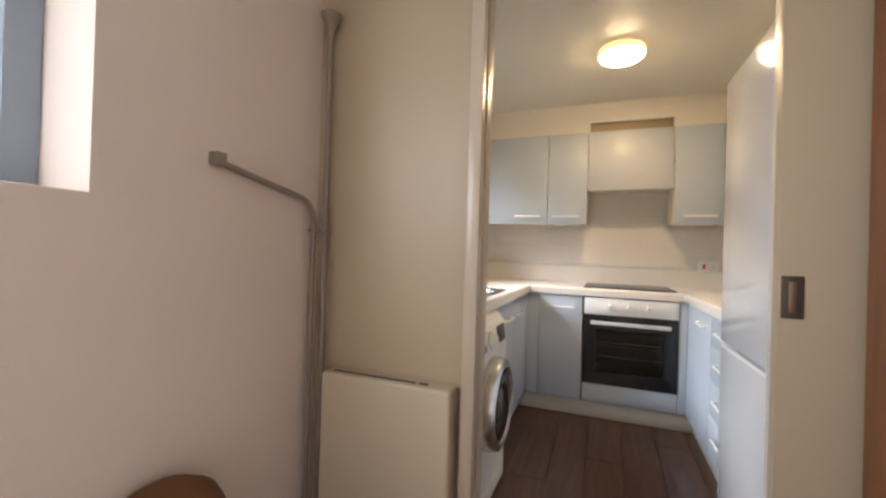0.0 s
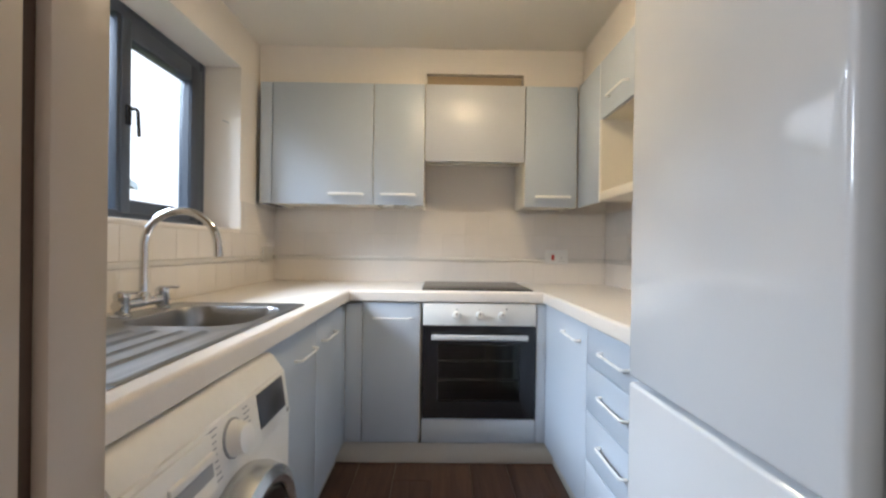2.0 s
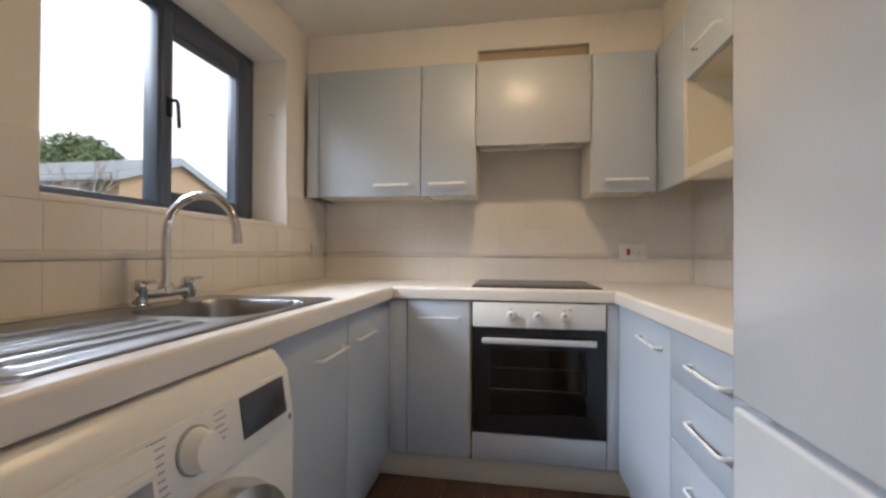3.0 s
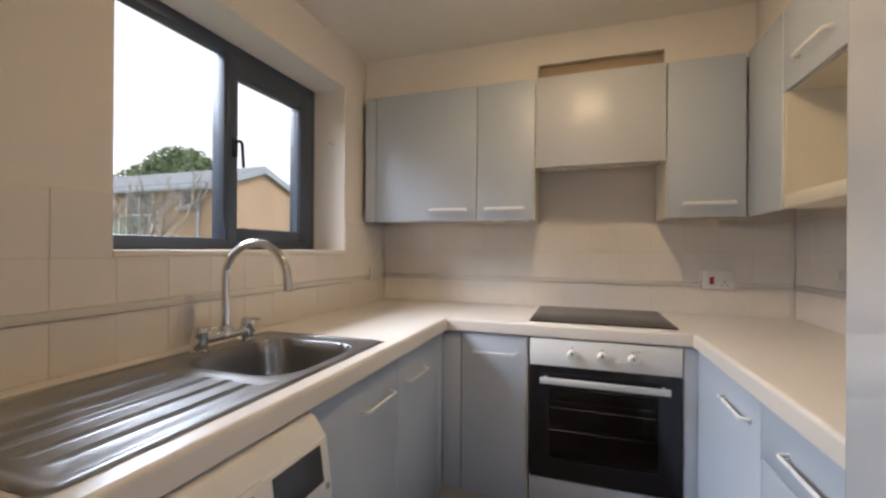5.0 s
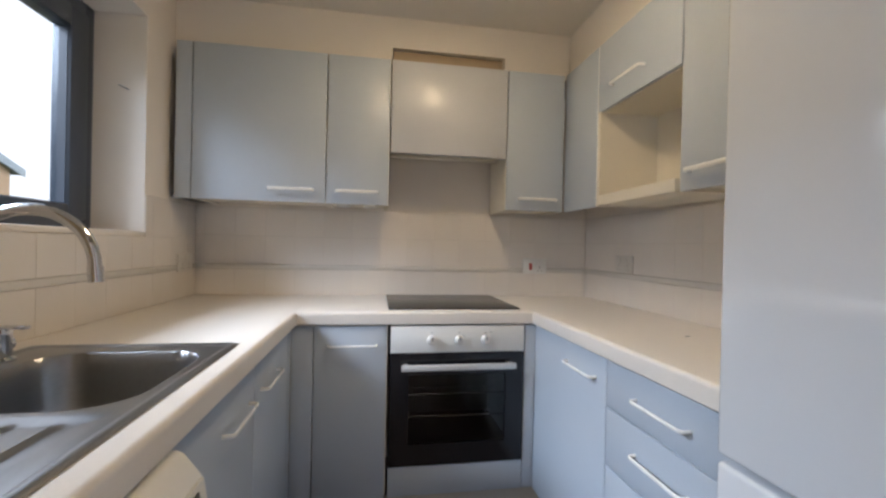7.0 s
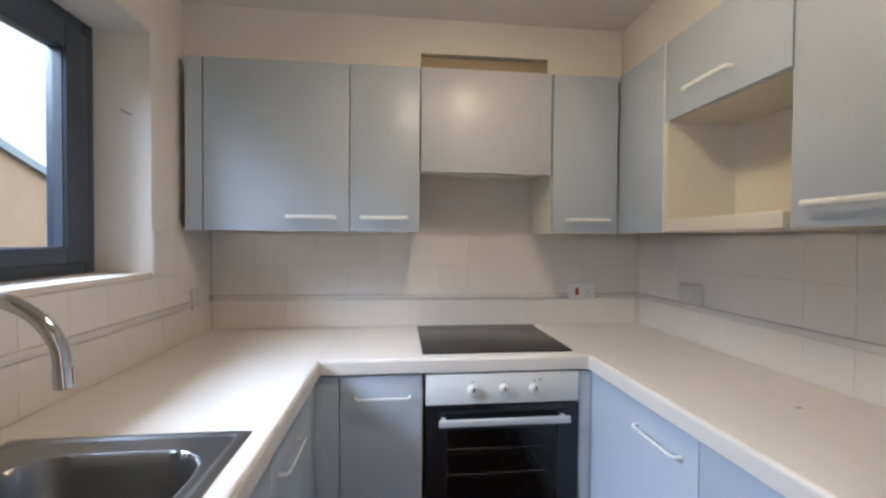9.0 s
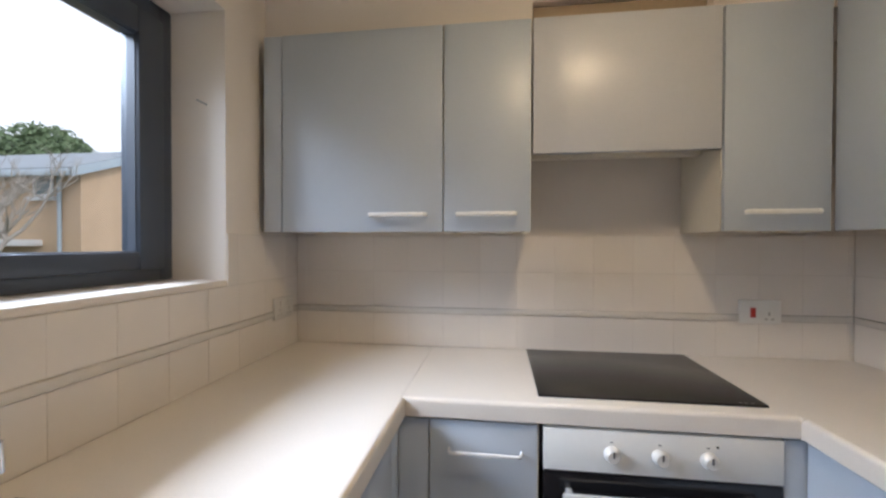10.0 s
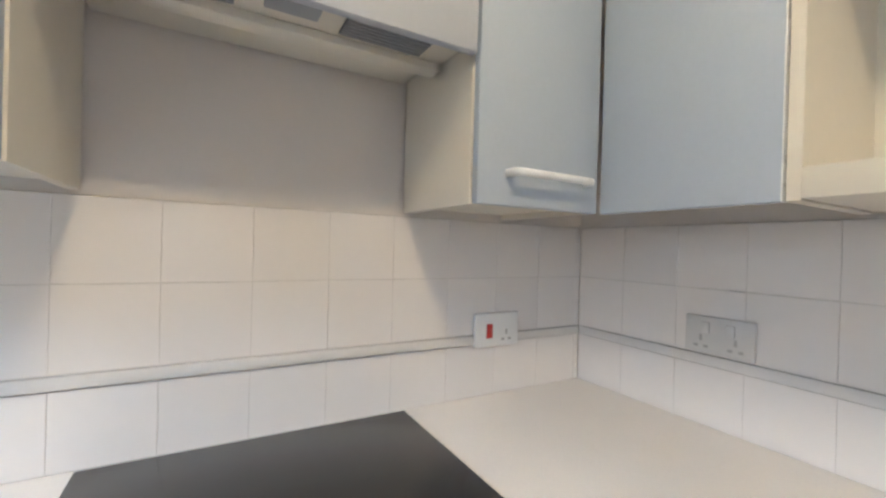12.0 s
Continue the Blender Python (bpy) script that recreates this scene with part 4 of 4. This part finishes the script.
def house_window(x, w, z0, z1, bars=2):
    bm = boxes((x, x + w, HY0 - 0.05, HY0 + 0.02, z0, z0 + 0.07), (x, x + w, HY0 - 0.05, HY0 + 0.02, z1 - 0.07, z1))
    for k in range(bars + 1):
        xx = x + (w - 0.07) * k / bars
        box(bm, xx, xx + 0.07, HY0 - 0.05, HY0 + 0.02, z0 + 0.07, z1 - 0.07)
    f = part("window", bm, UPVC, house, "white framed window")
    part("pane", boxes((x + 0.02, x + w - 0.02, HY0 - 0.025, HY0 - 0.01, z0 + 0.02, z1 - 0.02)), FARGLASS, f)
    part("sill", boxes((x - 0.08, x + w + 0.08, HY0 - 0.14, HY0 + 0.01, z0 - 0.10, z0 - 0.002)), UPVC, f)


house_window(-12.75, 0.62, 2.62, 3.20, 1)
house_window(-15.35, 1.35, 1.50, 3.16, 2)
house_window(-17.60, 1.70, 1.50, 3.16, 3)
house_window(-20.5, 1.5, 1.6, 3.0)
house_window(-13.9, 1.5, -0.9, 1.10, 3)
house_window(-16.6, 1.6, -0.9, 1.10, 2)
BF = HY0 - 1.25
balcony = part("balcony", boxes((-18.2, -12.5, BF, HY0, 1.28, 1.45), bevel=0.015), UPVC, house, "white balcony with a glass front")
green = clear_glass("green_glass", (0.72, 0.86, 0.80), 0.05)
for x in (-18.1, -16.7, -15.3, -13.9):
    part("glass_front", boxes((x + 0.08, x + 1.32, BF + 0.03, BF + 0.045, 1.52, 2.18)), green, balcony, "greenish glass balustrade")
for x in (-18.1, -16.7, -15.3, -13.9, -12.56):
    part("post", boxes((x, x + 0.06, BF + 0.01, BF + 0.07, 1.45, 2.22), bevel=0.008), GALV, balcony)
part("top_rail", boxes((-18.1, -12.5, BF, BF + 0.08, 2.22, 2.28), bevel=0.01), GALV, balcony)
for x in (-17.4, -13.5):
    part("column", boxes((x, x + 0.16, BF + 0.05, BF + 0.21, -2.7, 1.28), bevel=0.01), UPVC, balcony)


def limb(out, a, d, length, r, depth, rng, tips):
    n, pts, p = 4, [Vector(a)], Vector(a)
    for k in range(n):
        d = (d + Vector((rng.uniform(-1, 1), rng.uniform(-1, 1), rng.uniform(-0.3, 0.7))) * 0.16).normalized()
        p = p + d * length / n
        pts.append(p)
    for k in range(n):
        out.append((pts[k], pts[k + 1], r * (1 - 0.13 * k), r * (1 - 0.13 * (k + 1))))
    tips.append(p)
    if depth:
        for k in range(rng.choice((3, 4))):
            q = pts[rng.choice((2, 3, 4))]
            e = (d + Vector((rng.uniform(-1, 1), rng.uniform(-1, 1), rng.uniform(-0.2, 0.8)))).normalized()
            limb(out, q, e, length * rng.uniform(0.55, 0.75), max(r * 0.5, 0.006), depth - 1, rng, tips)


def bark_mesh(name, pieces, sides=6):
    """Tapered round pieces of wood, end on end, as one mesh."""
    verts, faces = [], []
    for p0, p1, r0, r1 in pieces:
        n = (p1 - p0).normalized()
        u = n.orthogonal().normalized()
        v = n.cross(u)
        base = len(verts)
        for c, rr in ((p0, r0), (p1, r1)):
            verts += [c + (u * math.cos(2 * math.pi * k / sides) + v * math.sin(2 * math.pi * k / sides)) * rr for k in range(sides)]
        faces += [(base + k, base + (k + 1) % sides, base + sides + (k + 1) % sides, base + sides + k) for k in range(sides)]
    data = bpy.data.meshes.new(name)
    data.from_pydata(verts, [], faces)
    data.materials.append(BARK)
    return data


def tree(at, tall, seed, leaves, leaf, label, depth=3):
    rng = random.Random(seed)
    t = thing("tree", at, label, "tree")
    pieces, tips = [], []
    limb(pieces, Vector((0, 0, 0)), Vector((0, 0, 1)), tall * 0.42, tall * 0.03, depth, rng, tips)
    new("trunk", bark_mesh("trunk", pieces)).parent = t
    if leaves:
        gen = np.random.RandomState(seed)
        n = len(tips) * leaves
        mid = np.repeat(np.array([tuple(p) for p in tips]), leaves, 0) + gen.normal(0, 1, (n, 3)) * tall * np.array((0.11, 0.11, 0.10))
        lobes = ((0.0, 0.0, 0.68, 0.185), (0.15, -0.03, 0.63, 0.15), (-0.15, 0.04, 0.60, 0.16), (0.03, 0.14, 0.60, 0.16), (-0.05, -0.14, 0.58, 0.16), (0.02, 0.02, 0.5, 0.2))
        inside = np.zeros(n, bool)
        for lx, ly, lz, lr in lobes:
            d = np.linalg.norm((mid - np.array((lx, ly, lz)) * tall) / (lr * tall), axis=1)
            inside |= d < 1.0 - 0.16 * gen.uniform(0, 1, n) ** 2
        mid = mid[inside]
        n = len(mid)
        u = gen.normal(0, 1, (n, 3))
        u /= np.linalg.norm(u, axis=1)[:, None]
        v = np.cross(u, gen.normal(0, 1, (n, 3)))
        v /= np.linalg.norm(v, axis=1)[:, None]
        s = leaf * gen.uniform(0.6, 1.3, (n, 1))
        verts = np.stack([mid - u * s, mid + v * s * 0.5, mid + u * s, mid - v * s * 0.5], 1).reshape(-1, 3)
        data = bpy.data.meshes.new("crown")
        data.from_pydata(verts.tolist(), [], np.arange(4 * n).reshape(-1, 4).tolist())
        data.materials.append(LEAF)
        ob = new("crown", data)
        ob.parent = t
    return t


tree((-21.1, 18.3, -2.7), 11.2, 5, 1500, 0.12, "full green tree behind the house")
tree((-11.2, 8.6, -2.7), 6.4, 3, 0, 0.1, "bare grey-branched tree in front of the house", 5)
tree((-13.8, 8.2, -2.7), 5.8, 12, 3, 0.05, "bare twiggy tree in front of the house", 5)

# ---- wall tiles, one by one ----
wall = {o.name: o for o in bpy.data.objects if o.name.startswith("wall_")}
MESHES = {}


def tile(parent, name, size, at, material, bevel=0.0007):
    """A tile or plank: alike sizes share one mesh."""
    key = (name, tuple(round(s, 4) for s in size))
    if key not in MESHES:
        bm = box(bmesh.new(), -size[0] / 2, size[0] / 2, -size[1] / 2, size[1] / 2, -size[2] / 2, size[2] / 2)
        if bevel:
            bmesh.ops.bevel(bm, geom=bm.edges[:], offset=bevel, segments=1, affect="EDGES")
        MESHES[key] = bpy.data.meshes.new(name)
        bm.to_mesh(MESHES[key])
        bm.free()
        MESHES[key].materials.append(material)
    ob = new(name, MESHES[key])
    ob.parent = parent
    ob.location = Vector(at) - ORIGIN[parent.name]
    return ob


PITCH, JOINT = 0.152, 0.0016
ROWS_Z = ((0.9105, 1.048), (1.0765, 1.2255), (1.2275, 1.3765))


def tiled(parent, axis, plane, u0, u1, first, rows, inward):
    edges = [u0] + [e for e in (first + k * PITCH for k in range(-14, 30)) if u0 + 0.012 < e < u1 - 0.012] + [u1]
    for z0, z1 in rows:
        for a, b in zip(edges, edges[1:]):
            w, h, c = b - a - JOINT * 0.6, z1 - z0, (a + b) / 2
            off = plane + inward * (0.003 + random.uniform(0, 0.0004))
            if axis == "x":
                tile(parent, "tile", (w, 0.0065, h), (c, off, (z0 + z1) / 2), TILE)
            else:
                tile(parent, "tile", (0.0065, w, h), (off, c, (z0 + z1) / 2), TILE)


def rail(name, *spec):
    structure(name, boxes(*spec, bevel=0.003), RAIL, "pale moulded tile border strip", "tile border")


tiled(wall["wall_north"], "x", NORTH, WEST + 0.001, EAST - 0.001, -0.350, ROWS_Z, 1)
tiled(wall["wall_east"], "y", EAST, SOUTH + 0.001, NORTH - 0.002, 3.42, ROWS_Z, 1)
tiled(wall["wall_west"], "y", WEST, SOUTH + 0.001, NORTH - 0.002, 2.553, ROWS_Z[:1], -1)
tiled(wall["wall_west"], "y", WEST, SOUTH + 0.001, NORTH - 0.002, 2.553, ((1.0765, 1.2015),), -1)
tiled(wall["wall_west"], "y", WEST, WIN[1] + 0.002, NORTH - 0.002, 3.161, ((1.2035, 1.3765),), -1)
tiled(wall["wall_west"], "y", WEST, SOUTH + 0.001, WIN[0] - 0.002, 2.553, ((1.2035, 1.3765),), -1)
rail("trim_border_north", (WEST + 0.001, EAST - 0.001, NORTH - 0.007, NORTH + 0.004, 1.0505, 1.0745))
rail("trim_border_east", (EAST - 0.007, EAST + 0.004, 1.26, NORTH - 0.0075, 1.0505, 1.0745))
rail("trim_border_west", (WEST - 0.004, WEST + 0.007, SOUTH + 0.001, NORTH - 0.0075, 1.0505, 1.0745))
for k, s in enumerate(((WEST + 0.001, EAST - 0.001, NORTH + 0.0012, NORTH + 0.0055, 0.90, 1.378), (EAST + 0.0012, EAST + 0.0055, SOUTH + 0.002, NORTH, 0.90, 1.378),
                       (WEST - 0.0055, WEST - 0.0012, SOUTH + 0.002, NORTH, 0.90, 1.203))):
    structure("trim_grout_" + ("north", "east", "west")[k], boxes(s), GROUT, "grey grout bed behind the tiles", "grout")

# ---- floor planks ----
PW, PL = 0.192, 1.285
row, x = 0, -0.895
while x < 1.19:
    w = min(PW, 1.19 - x)
    y = HALL_S + 0.005 - (row * 0.47) % PL
    while y < NORTH:
        a, b = max(y, HALL_S + 0.005), min(y + PL, NORTH - 0.002)
        if b - a > 0.03:
            tile(floor, "plank", (w - 0.0014, b - a - 0.0014, 0.012), (x + w / 2, (a + b) / 2, -0.006), PLANK, 0.0012)
        y += PL
    x += PW
    row += 1
